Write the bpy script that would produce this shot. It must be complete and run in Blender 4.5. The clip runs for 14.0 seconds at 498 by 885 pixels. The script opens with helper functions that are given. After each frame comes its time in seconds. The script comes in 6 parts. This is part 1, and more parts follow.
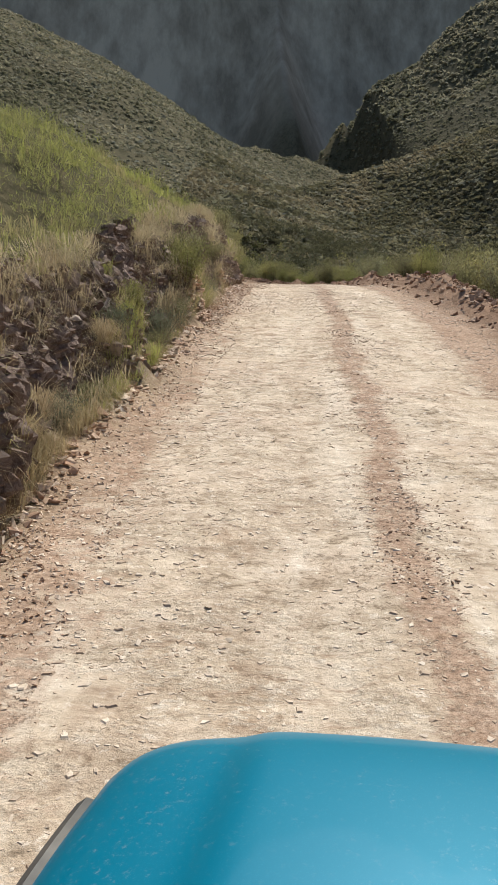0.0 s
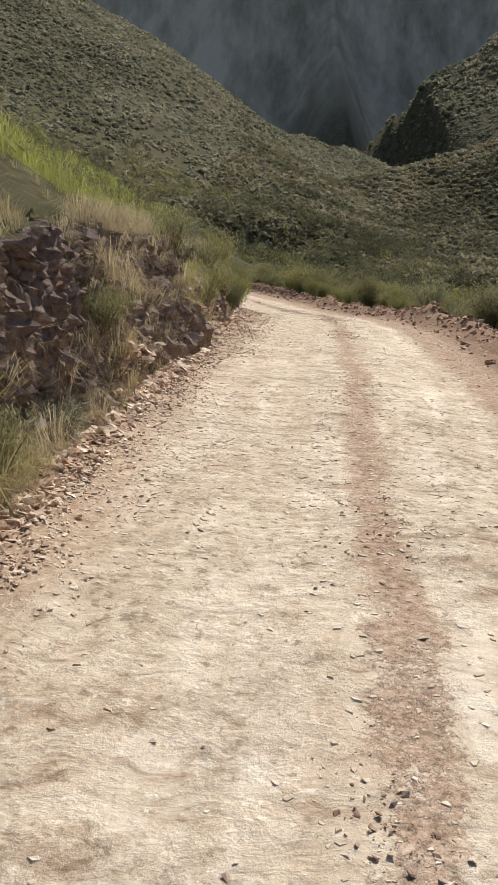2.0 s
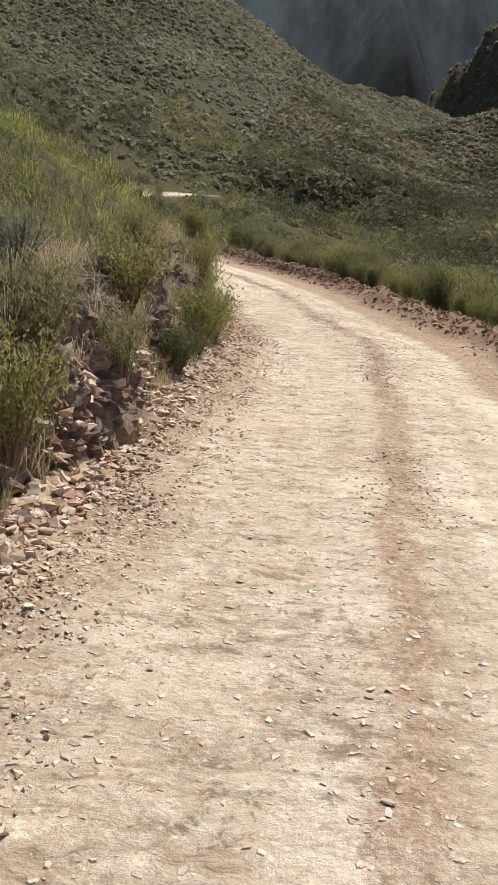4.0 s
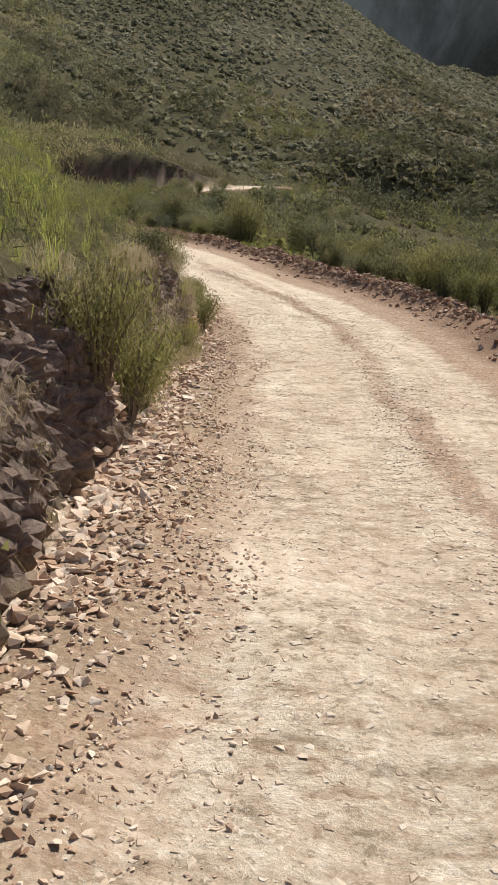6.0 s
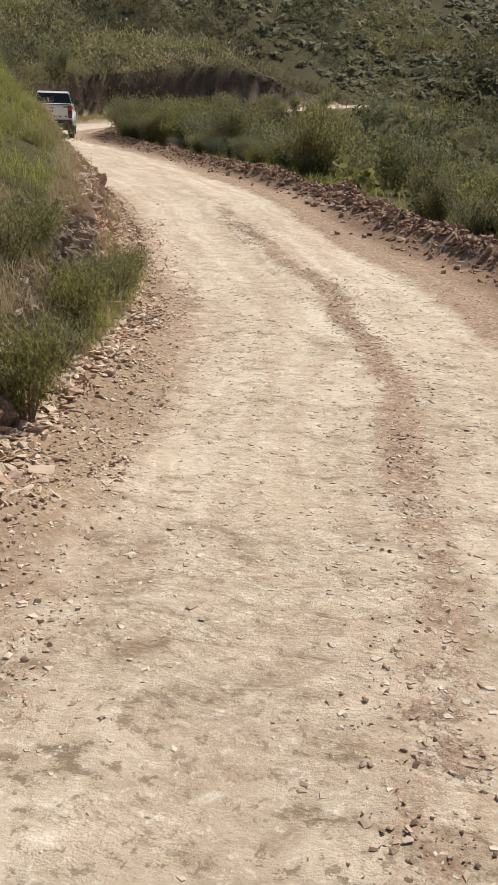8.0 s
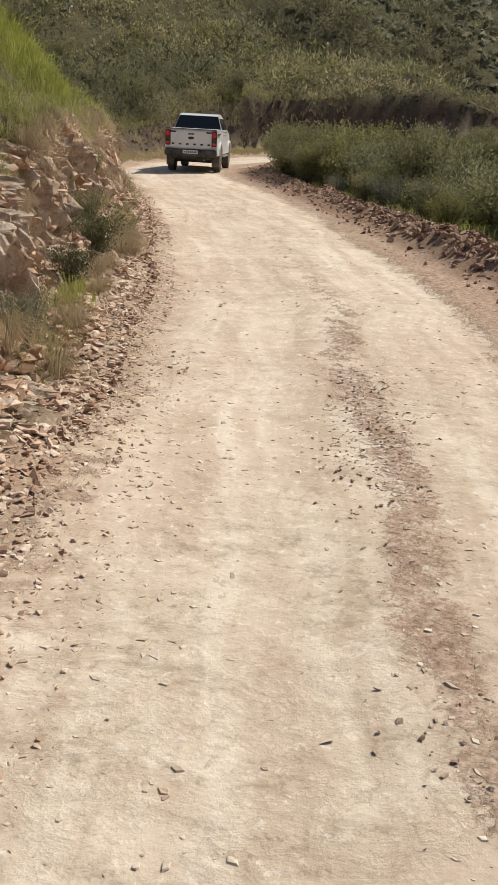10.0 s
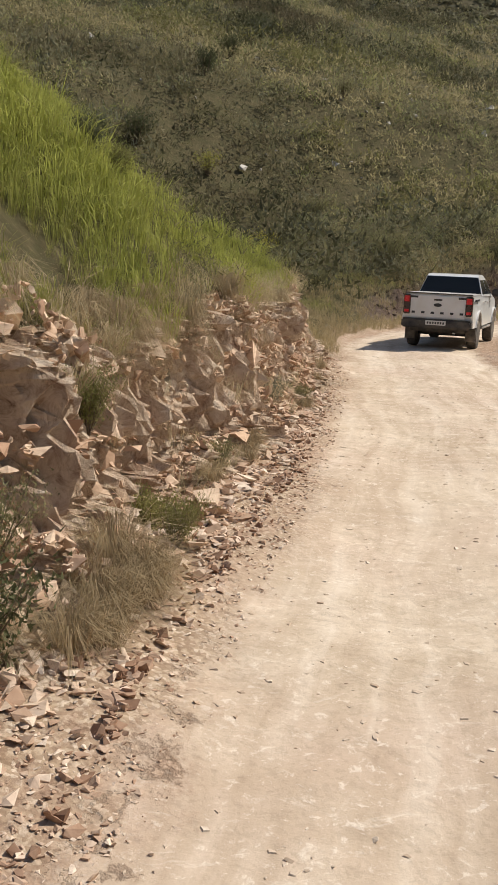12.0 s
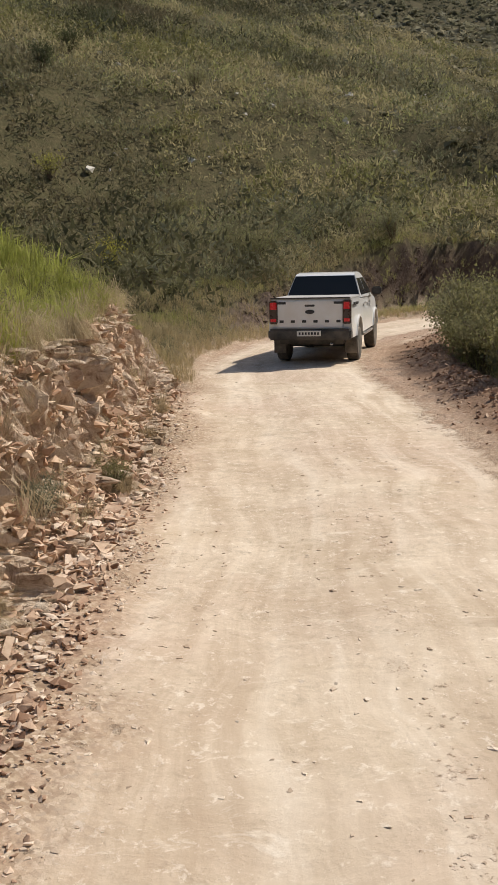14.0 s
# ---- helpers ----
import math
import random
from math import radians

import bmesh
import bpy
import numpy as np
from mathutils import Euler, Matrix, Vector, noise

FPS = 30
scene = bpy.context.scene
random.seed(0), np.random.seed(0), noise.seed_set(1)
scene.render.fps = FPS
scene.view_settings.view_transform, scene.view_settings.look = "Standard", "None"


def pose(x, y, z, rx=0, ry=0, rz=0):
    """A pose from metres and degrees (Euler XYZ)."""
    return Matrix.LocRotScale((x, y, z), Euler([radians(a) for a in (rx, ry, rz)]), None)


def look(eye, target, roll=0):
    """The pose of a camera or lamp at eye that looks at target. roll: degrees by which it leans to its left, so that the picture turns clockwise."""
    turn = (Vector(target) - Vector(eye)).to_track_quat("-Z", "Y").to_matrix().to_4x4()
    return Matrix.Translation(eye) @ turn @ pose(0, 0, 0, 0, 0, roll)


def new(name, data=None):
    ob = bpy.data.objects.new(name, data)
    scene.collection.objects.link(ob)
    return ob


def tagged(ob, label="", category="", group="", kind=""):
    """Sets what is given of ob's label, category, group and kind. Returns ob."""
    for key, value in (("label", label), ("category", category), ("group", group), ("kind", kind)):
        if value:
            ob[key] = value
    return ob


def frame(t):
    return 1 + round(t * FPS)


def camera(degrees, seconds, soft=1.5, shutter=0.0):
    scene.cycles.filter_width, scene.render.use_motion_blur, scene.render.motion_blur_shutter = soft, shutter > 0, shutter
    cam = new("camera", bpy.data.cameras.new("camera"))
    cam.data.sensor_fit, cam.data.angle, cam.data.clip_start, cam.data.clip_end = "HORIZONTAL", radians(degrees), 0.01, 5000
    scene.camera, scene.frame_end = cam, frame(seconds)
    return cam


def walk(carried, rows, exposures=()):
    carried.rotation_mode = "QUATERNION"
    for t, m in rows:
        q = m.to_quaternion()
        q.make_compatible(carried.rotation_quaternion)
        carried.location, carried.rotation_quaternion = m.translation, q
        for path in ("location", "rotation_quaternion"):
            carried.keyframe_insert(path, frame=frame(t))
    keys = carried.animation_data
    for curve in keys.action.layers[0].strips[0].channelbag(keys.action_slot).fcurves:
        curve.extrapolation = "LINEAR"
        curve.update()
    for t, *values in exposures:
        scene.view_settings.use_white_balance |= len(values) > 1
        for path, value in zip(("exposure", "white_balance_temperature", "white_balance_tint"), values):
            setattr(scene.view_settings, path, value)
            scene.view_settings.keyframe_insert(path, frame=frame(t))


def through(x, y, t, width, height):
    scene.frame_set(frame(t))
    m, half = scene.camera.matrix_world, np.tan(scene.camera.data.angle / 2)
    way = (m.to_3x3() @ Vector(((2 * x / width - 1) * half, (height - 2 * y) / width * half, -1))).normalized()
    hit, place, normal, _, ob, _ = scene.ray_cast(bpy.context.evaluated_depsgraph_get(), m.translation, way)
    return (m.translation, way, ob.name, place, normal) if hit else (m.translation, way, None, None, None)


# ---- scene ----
cam = camera(31.01, 14.0, soft=1.25)
PATH = [
    (0.0, pose(0.021, 0.006, 2.091, 77.24, -0.80, 0.36)),
    (0.5, pose(0.234, 2.986, 2.214, 76.27, -2.39, 0.90)),
    (1.0, pose(0.456, 6.027, 2.345, 75.32, -3.38, 0.69)),
    (1.5, pose(0.690, 8.941, 2.507, 75.52, -3.58, 1.29)),
    (2.0, pose(0.885, 11.719, 2.666, 76.41, -3.58, 3.06)),
    (2.5, pose(1.026, 14.549, 2.822, 76.53, -4.22, 5.00)),
    (3.0, pose(1.168, 17.299, 2.924, 75.84, -4.74, 6.65)),
    (3.5, pose(1.323, 19.941, 2.977, 74.48, -3.79, 6.79)),
    (3.7, pose(1.355, 20.980, 2.994, 73.72, -3.53, 6.39)),
    (5.8, pose(1.188, 32.693, 2.651, 73.35, -0.63, 10.84)),
    (6.0, pose(1.152, 33.897, 2.588, 73.02, -0.99, 12.03)),
    (6.5, pose(1.029, 37.101, 2.404, 72.07, -1.49, 14.98)),
    (7.0, pose(0.864, 40.097, 2.219, 70.87, -1.36, 17.16)),
    (7.2, pose(0.781, 41.348, 2.137, 70.38, -1.07, 18.18)),
    (9.3, pose(-1.208, 51.994, 1.469, 67.60, 0.05, 22.66)),
    (9.5, pose(-1.660, 53.218, 1.445, 68.45, -0.40, 25.52)),
    (10.0, pose(-2.808, 55.905, 1.397, 70.68, -1.58, 32.82)),
    (10.5, pose(-3.903, 58.180, 1.518, 78.03, -2.01, 39.14)),
    (11.0, pose(-5.037, 60.283, 1.541, 78.96, -1.96, 42.12)),
    (11.5, pose(-6.157, 62.064, 1.565, 78.72, -1.62, 45.83)),
    (12.0, pose(-7.150, 63.443, 1.605, 79.58, -1.31, 50.39)),
    (12.5, pose(-7.993, 64.604, 1.638, 80.56, -0.74, 52.76)),
    (13.0, pose(-8.769, 65.596, 1.670, 80.03, -0.69, 55.01)),
    (13.5, pose(-9.362, 66.390, 1.701, 78.96, 0.23, 54.65)),
    (13.7, pose(-9.571, 66.655, 1.785, 77.95, 1.01, 52.56)),
    (14.0, pose(-9.811, 67.020, 1.759, 79.70, 2.64, 42.79)),
]
walk(cam, PATH, [(0, 0.12, 6200, 7), (1, 0.05, 6200, 7), (2, 0.15, 6250, 7), (3.7, 0.16, 6250, 7), (6, 0.03, 6350, 8), (7, -0.07, 6400, 9), (9.5, -0.12, 6400, 8),
                (11, -0.13, 6450, 9), (12, -0.11, 6500, 10), (12.5, 0.1, 6500, 10), (13, 0.13, 6500, 10), (13.5, 0.14, 6500, 10), (14, -0.17, 6500, 10)])

GROW = 1.1  # the plan below is drawn at 1 : 1.1; the whole place is set to true size at the end

# ---- the light: high sun ahead of the camera, clear sky ----
SUN_AZ, SUN_EL = 20.0, 47.0  # degrees to the right of +y, and above the horizon
to_sun = Vector((math.sin(radians(SUN_AZ)) * math.cos(radians(SUN_EL)), math.cos(radians(SUN_AZ)) * math.cos(radians(SUN_EL)), math.sin(radians(SUN_EL))))
sun = new("sun", bpy.data.lights.new("sun", "SUN"))
sun.data.energy, sun.data.angle, sun.data.color = 5.0, radians(0.53), (1.0, 0.94, 0.84)
sun.matrix_world = look(to_sun * 50, (0, 0, 0))
world = bpy.data.worlds.new("sky")
scene.world = world
world.use_nodes = True
wt = world.node_tree
sky = wt.nodes.new("ShaderNodeTexSky")
sky.sky_type, sky.sun_disc = "NISHITA", False
sky.sun_elevation, sky.sun_rotation = radians(SUN_EL), radians(SUN_AZ)
sky.dust_density = 1.6
wt.links.new(sky.outputs[0], wt.nodes["Background"].inputs[0])
wt.nodes["Background"].inputs[1].default_value = 0.11


# ---- materials ----
def mat(name):
    m = bpy.data.materials.new(name)
    m.use_nodes = True
    return m, m.node_tree, m.node_tree.nodes["Principled BSDF"]


class Nodes:
    """Short words for building a node tree."""

    def __init__(self, tree):
        self.t = tree

    def make(self, kind, **inputs):
        n = self.t.nodes.new(kind)
        for k, v in inputs.items():
            self.put(n.inputs[k.replace("_", " ")], v)
        return n

    def put(self, socket, v):
        if hasattr(v, "is_output"):
            self.t.links.new(v, socket)
        else:
            socket.default_value = v

    def noise(self, scale, detail=4.0, rough=0.55, vec=None, warp=0.0):
        n = self.t.nodes.new("ShaderNodeTexNoise")
        n.inputs["Scale"].default_value, n.inputs["Detail"].default_value = scale, detail
        n.inputs["Roughness"].default_value, n.inputs["Distortion"].default_value = rough, warp
        if vec is not None:
            self.t.links.new(vec, n.inputs["Vector"])
        return n.outputs[0]

    def cells(self, scale, vec=None, out="Distance", feature="F1", jitter=1.0):
        n = self.t.nodes.new("ShaderNodeTexVoronoi")
        n.feature = feature
        n.inputs["Scale"].default_value = scale
        n.inputs["Randomness"].default_value = jitter
        if vec is not None:
            self.t.links.new(vec, n.inputs["Vector"])
        return n.outputs[out]

    def ramp(self, fac, *stops):
        n = self.t.nodes.new("ShaderNodeValToRGB")
        e = n.color_ramp.elements
        while len(e) < len(stops):
            e.new(0.5)
        for el, (p, c) in zip(e, stops):
            el.position = p
            el.color = (*c, 1) if isinstance(c, tuple) else (c, c, c, 1)
        self.t.links.new(fac, n.inputs[0])
        return n.outputs[0]

    def mix(self, fac, a, b, mode="MIX"):
        n = self.t.nodes.new("ShaderNodeMix")
        n.data_type, n.blend_type = "RGBA", mode
        for i, v in ((0, fac), (6, a), (7, b)):
            if isinstance(v, tuple):
                v = (*v, 1)
            self.put(n.inputs[i], v)
        return n.outputs[2]

    def math(self, op, a, b=0.0, clamp=False):
        n = self.t.nodes.new("ShaderNodeMath")
        n.operation, n.use_clamp = op, clamp
        self.put(n.inputs[0], a)
        self.put(n.inputs[1], b)
        return n.outputs[0]

    def attr(self, name):
        n = self.t.nodes.new("ShaderNodeAttribute")
        n.attribute_name = name
        return n.outputs["Fac"]

    def bump(self, height, strength, dist):
        n = self.t.nodes.new("ShaderNodeBump")
        n.inputs["Strength"].default_value, n.inputs["Distance"].default_value = strength, dist
        self.t.links.new(height, n.inputs["Height"])
        return n.outputs[0]

    def stretched(self, sx, sy, sz):
        g = self.t.nodes.new("ShaderNodeNewGeometry")
        n = self.t.nodes.new("ShaderNodeMapping")
        n.inputs["Scale"].default_value = (sx, sy, sz)
        self.t.links.new(g.outputs["Position"], n.inputs["Vector"])
        return n.outputs[0]

    @property
    def place(self):
        return self.t.nodes.new("ShaderNodeNewGeometry").outputs["Position"]


def ground_material():
    """Pale dirt road, red shoulder gravel, brown rock face and grassy hillside, laid by the ground's own masks."""
    m, t, b = mat("ground")
    n = Nodes(t)
    pos = n.place
    lat, road, rock, far = n.attr("lat"), n.attr("road"), n.attr("rock"), n.attr("far")
    # road: two pale worn wheel tracks, a redder loose strip between and along the edges
    big, mid, fine = n.noise(0.35, 5, 0.6, pos), n.noise(1.5, 6, 0.65, pos, 0.6), n.noise(22, 7, 0.72, pos)
    wob = n.math("ADD", lat, n.math("MULTIPLY", n.math("SUBTRACT", big, 0.5), 0.9))
    rag = n.noise(4.5, 10, 0.76, pos)
    centre = n.math("MULTIPLY", n.ramp(n.math("ABSOLUTE", n.math("ADD", wob, -0.2)), (0.0, 1.0), (0.1, 0.85), (0.3, 0.0)), n.attr("strip"))
    outside = n.ramp(n.math("ABSOLUTE", n.math("ADD", wob, 1.62)), (0.0, 1.0), (0.3, 0.85), (0.8, 0.0))
    centre = n.math("MAXIMUM", centre, n.math("MULTIPLY", outside, n.math("ADD", n.math("MULTIPLY", n.attr("strip"), 1.0), n.ramp(n.math("MULTIPLY", n.attr("run"), 0.01), (0.3, 0.25), (0.5, 0.75)))))
    centre = n.ramp(n.math("ADD", n.math("MULTIPLY", centre, 0.225), n.math("ADD", n.math("MULTIPLY", rag, 0.5), n.math("MULTIPLY", n.noise(24, 7, 0.75, pos), 0.5))), (0.61, 0.0), (0.70, 0.9))
    edge = n.ramp(n.math("DIVIDE", n.math("ABSOLUTE", wob), 3.0), (0.46, 0.0), (0.76, 0.85))
    edge = n.ramp(n.math("ADD", n.math("MULTIPLY", edge, 0.4), rag), (0.66, 0.0), (0.8, 0.9))
    loose = n.math("MAXIMUM", n.math("MAXIMUM", centre, edge), n.attr("grit"))
    # worn cream clay, smooth in places, and broken into ragged tan crumbs in others
    pale = n.mix(n.ramp(mid, (0.32, 0.0), (0.66, 1.0)), (0.555, 0.44, 0.32), (0.72, 0.60, 0.465))
    pale = n.mix(n.ramp(n.noise(0.55, 4, 0.55, pos), (0.45, 0.0), (0.7, 0.5)), pale, (0.567, 0.416, 0.324))
    lane = n.make("ShaderNodeCombineXYZ")
    n.put(lane.inputs[0], n.math("MULTIPLY", n.math("ADD", lat, n.math("MULTIPLY", n.noise(0.5, 3, 0.5, pos), 0.8)), 3.6))
    n.put(lane.inputs[1], n.math("MULTIPLY", n.attr("run"), 0.2))
    streak = n.noise(1.0, 7, 0.64, lane.outputs[0])
    pale = n.mix(n.ramp(streak, (0.36, 0.65), (0.5, 0.0)), pale, (0.47, 0.352, 0.25))
    pale = n.mix(n.ramp(streak, (0.52, 0.0), (0.66, 0.6)), pale, (0.80, 0.695, 0.57))
    chips = n.noise(3.2, 11, 0.77, n.stretched(0.75, 1.25, 1))
    crumbs = n.noise(12, 10, 0.76, pos, 0.3)
    worn = n.ramp(n.math("MULTIPLY", n.attr("run"), 0.01), (0.56, 1.0), (0.74, 0.22))
    patchy = n.math("MULTIPLY", n.ramp(n.noise(0.6, 8, 0.68, pos), (0.42, 0.25), (0.51, 1.0)), worn)
    pale = n.mix(n.math("MULTIPLY", patchy, n.ramp(chips, (0.46, 0.55), (0.52, 0.0))), pale, (0.385, 0.295, 0.205))
    pale = n.mix(n.math("MULTIPLY", patchy, n.ramp(chips, (0.40, 0.85), (0.425, 0.0))), pale, (0.225, 0.165, 0.11))
    pale = n.mix(n.math("MULTIPLY", patchy, n.ramp(crumbs, (0.425, 0.85), (0.445, 0.0))), pale, (0.25, 0.185, 0.125))
    pale = n.mix(n.ramp(crumbs, (0.56, 0.0), (0.62, 0.65)), pale, (0.82, 0.725, 0.61))
    # flakes and drag marks that lie across the way
    across = n.make("ShaderNodeCombineXYZ")
    n.put(across.inputs[0], n.math("MULTIPLY", n.math("ADD", lat, n.math("MULTIPLY", n.noise(0.9, 3, 0.5, pos), 0.5)), 2.2))
    n.put(across.inputs[1], n.math("MULTIPLY", n.math("ADD", n.attr("run"), n.math("MULTIPLY", big, 1.2)), 5.5))
    drag = n.noise(1.3, 9, 0.74, across.outputs[0], 0.5)
    zone = n.math("MULTIPLY", n.ramp(n.noise(0.42, 5, 0.62, pos), (0.40, 0.0), (0.56, 1.0)), worn)
    pale = n.mix(n.math("MULTIPLY", zone, n.ramp(drag, (0.40, 0.75), (0.50, 0.0))), pale, (0.37, 0.262, 0.18))
    pale = n.mix(n.math("MULTIPLY", zone, n.ramp(drag, (0.36, 0.7), (0.40, 0.0))), pale, (0.20, 0.135, 0.09))
    pale = n.mix(n.ramp(drag, (0.58, 0.0), (0.68, 0.6)), pale, (0.84, 0.755, 0.64))
    red = n.ramp(n.noise(18, 9, 0.75, pos), (0.38, (0.14, 0.078, 0.05)), (0.47, (0.31, 0.19, 0.125)), (0.56, (0.45, 0.305, 0.215)), (0.67, (0.64, 0.49, 0.37)))
    dirt = n.mix(n.math("MULTIPLY", loose, 0.88), pale, red)
    cell = t.nodes.new("ShaderNodeTexVoronoi")
    cell.inputs["Scale"].default_value = 38
    bent = t.nodes.new("ShaderNodeTexNoise")
    bent.inputs["Scale"].default_value, bent.inputs["Detail"].default_value = 14, 5
    shift = t.nodes.new("ShaderNodeVectorMath")
    shift.operation = "MULTIPLY_ADD"
    n.put(shift.inputs[0], bent.outputs["Color"])
    shift.inputs[1].default_value = (0.14, 0.14, 0.14)
    n.put(shift.inputs[2], n.stretched(0.85, 1.2, 1.0))
    n.put(cell.inputs["Vector"], shift.outputs[0])
    tint = n.make("ShaderNodeSeparateColor")
    n.put(tint.inputs[0], cell.outputs["Color"])
    flake = n.ramp(tint.outputs[0], (0.0, (0.36, 0.25, 0.165)), (0.3, (0.55, 0.425, 0.305)), (0.75, (0.73, 0.605, 0.47)), (1.0, (0.86, 0.76, 0.62)))
    flaky = n.math("MULTIPLY", zone, n.ramp(n.math("ADD", rag, n.math("MULTIPLY", drag, 0.6)), (0.74, 0.0), (0.9, 0.6)))
    dirt = n.mix(n.math("MULTIPLY", flaky, n.math("SUBTRACT", 1.0, loose)), dirt, flake)
    pack = n.ramp(tint.outputs[0], (0.0, (0.27, 0.19, 0.125)), (0.4, (0.45, 0.34, 0.23)), (0.75, (0.58, 0.465, 0.34)), (1.0, (0.74, 0.625, 0.49)))
    pack = n.mix(n.ramp(fine, (0.38, 0.75), (0.52, 0.0)), pack, (0.27, 0.19, 0.13))
    outer = n.math("MULTIPLY", n.ramp(n.math("MULTIPLY", lat, -0.2), (0.3, 0.0), (0.36, 0.95)), n.ramp(rag, (0.4, 0.6), (0.6, 1.0)))
    pack = n.mix(outer, pack, (0.23, 0.145, 0.095))
    inner = n.math("MULTIPLY", n.ramp(n.math("MULTIPLY", lat, 0.2), (0.38, 0.0), (0.46, 0.6)), n.math("SUBTRACT", 1.0, n.ramp(n.math("MULTIPLY", n.attr("run"), 0.01), (0.68, 0.0), (0.76, 1.0))))
    pack = n.mix(inner, pack, (0.31, 0.228, 0.148))
    dirt = n.mix(n.math("MULTIPLY", n.attr("grit"), n.ramp(n.math("ADD", rag, n.math("MULTIPLY", n.noise(1.3, 3, 0.5, pos), 0.5)), (0.62, 0.0), (0.78, 0.85))), dirt, pack)
    dirt = n.mix(n.math("MULTIPLY", outer, n.attr("grit")), dirt, n.mix(n.ramp(fine, (0.4, 0.0), (0.6, 1.0)), (0.20, 0.125, 0.08), (0.34, 0.22, 0.15)))
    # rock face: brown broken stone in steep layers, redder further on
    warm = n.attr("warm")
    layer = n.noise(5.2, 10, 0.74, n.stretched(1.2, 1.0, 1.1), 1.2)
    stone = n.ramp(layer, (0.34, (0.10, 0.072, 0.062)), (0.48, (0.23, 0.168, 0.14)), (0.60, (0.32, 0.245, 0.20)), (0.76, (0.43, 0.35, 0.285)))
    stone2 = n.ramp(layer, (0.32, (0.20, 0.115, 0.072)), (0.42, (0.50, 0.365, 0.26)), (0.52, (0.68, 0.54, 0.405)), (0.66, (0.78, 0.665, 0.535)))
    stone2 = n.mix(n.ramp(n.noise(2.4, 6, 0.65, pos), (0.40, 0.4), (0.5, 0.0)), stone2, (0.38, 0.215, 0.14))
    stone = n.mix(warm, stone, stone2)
    # cut past the bend: dark earth, with its shade put into the colour too
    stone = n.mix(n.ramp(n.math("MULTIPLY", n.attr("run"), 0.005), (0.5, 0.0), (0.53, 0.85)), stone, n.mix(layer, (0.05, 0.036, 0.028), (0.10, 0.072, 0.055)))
    crack = n.cells(6.0, n.stretched(1.6, 1.0, 0.7), "Distance", "F1")
    # hillside: soil, dry straw and green
    soil = n.mix(n.noise(0.9, 5, 0.6, pos), (0.10, 0.08, 0.046), (0.15, 0.12, 0.068))
    tufty = n.noise(5.5, 10, 0.8, n.stretched(1, 1, 0.5))
    soil = n.mix(n.ramp(tufty, (0.44, 0.8), (0.50, 0.0)), soil, (0.065, 0.06, 0.032))
    soil = n.mix(n.ramp(tufty, (0.54, 0.0), (0.60, 0.7)), soil, (0.225, 0.185, 0.105))
    veg = n.mix(n.noise(0.11, 6, 0.6, pos), (0.092, 0.08, 0.047), (0.125, 0.107, 0.064))
    veg = n.mix(n.ramp(n.noise(0.3, 10, 0.8, pos), (0.44, 0.8), (0.52, 0.0)), veg, (0.048, 0.044, 0.024))
    veg = n.mix(n.ramp(n.noise(0.45, 10, 0.8, pos), (0.55, 0.0), (0.62, 0.6)), veg, (0.14, 0.115, 0.068))
    hill = n.mix(n.ramp(n.noise(1.6, 5, 0.65, pos), (0.45, 0.3), (0.58, 0.8)), soil, (0.095, 0.088, 0.045))
    hill = n.mix(far, hill, veg)
    crag = n.mix(n.ramp(n.noise(0.02, 9, 0.68, n.stretched(1.6, 1.0, 0.5)), (0.38, 0.0), (0.62, 1.0)), (0.24, 0.198, 0.145), (0.50, 0.42, 0.315))
    hill = n.mix(n.attr("crag"), hill, crag)
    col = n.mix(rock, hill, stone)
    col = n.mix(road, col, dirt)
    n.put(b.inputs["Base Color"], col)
    b.inputs["Roughness"].default_value = 0.95
    b.inputs["Specular IOR Level"].default_value = 0.03
    rough_part = n.math("MAXIMUM", n.math("MULTIPLY", loose, 0.42), n.math("ADD", n.math("MULTIPLY", patchy, 0.5), 0.12))
    hr = n.math("MULTIPLY", rough_part, n.math("ADD", n.math("MULTIPLY", fine, 0.35), n.math("ADD", n.math("MULTIPLY", n.math("ADD", chips, drag), 0.5), n.math("MULTIPLY", crumbs, 0.4))))
    hr = n.math("ADD", hr, n.math("MULTIPLY", n.math("MAXIMUM", flaky, n.math("MULTIPLY", loose, 0.25)), n.math("MULTIPLY", tint.outputs[0], 0.3)))
    hs = n.math("ADD", n.math("MULTIPLY", layer, 2.4), n.math("MULTIPLY", crack, 1.0))
    h = n.math("ADD", n.math("MULTIPLY", hr, road), n.math("MULTIPLY", hs, rock))
    h = n.math("ADD", h, n.math("MULTIPLY", n.math("MULTIPLY", n.noise(0.45, 8, 0.7, pos), n.math("SUBTRACT", far, n.attr("crag"))), 3.0))
    h = n.math("ADD", h, n.math("MULTIPLY", n.math("MULTIPLY", tufty, 1.6), n.math("SUBTRACT", 1.0, n.math("MAXIMUM", n.math("MAXIMUM", road, rock), far))))
    n.put(b.inputs["Normal"], n.bump(h, 0.75, 0.05))
    return m


GROUND = ground_material()


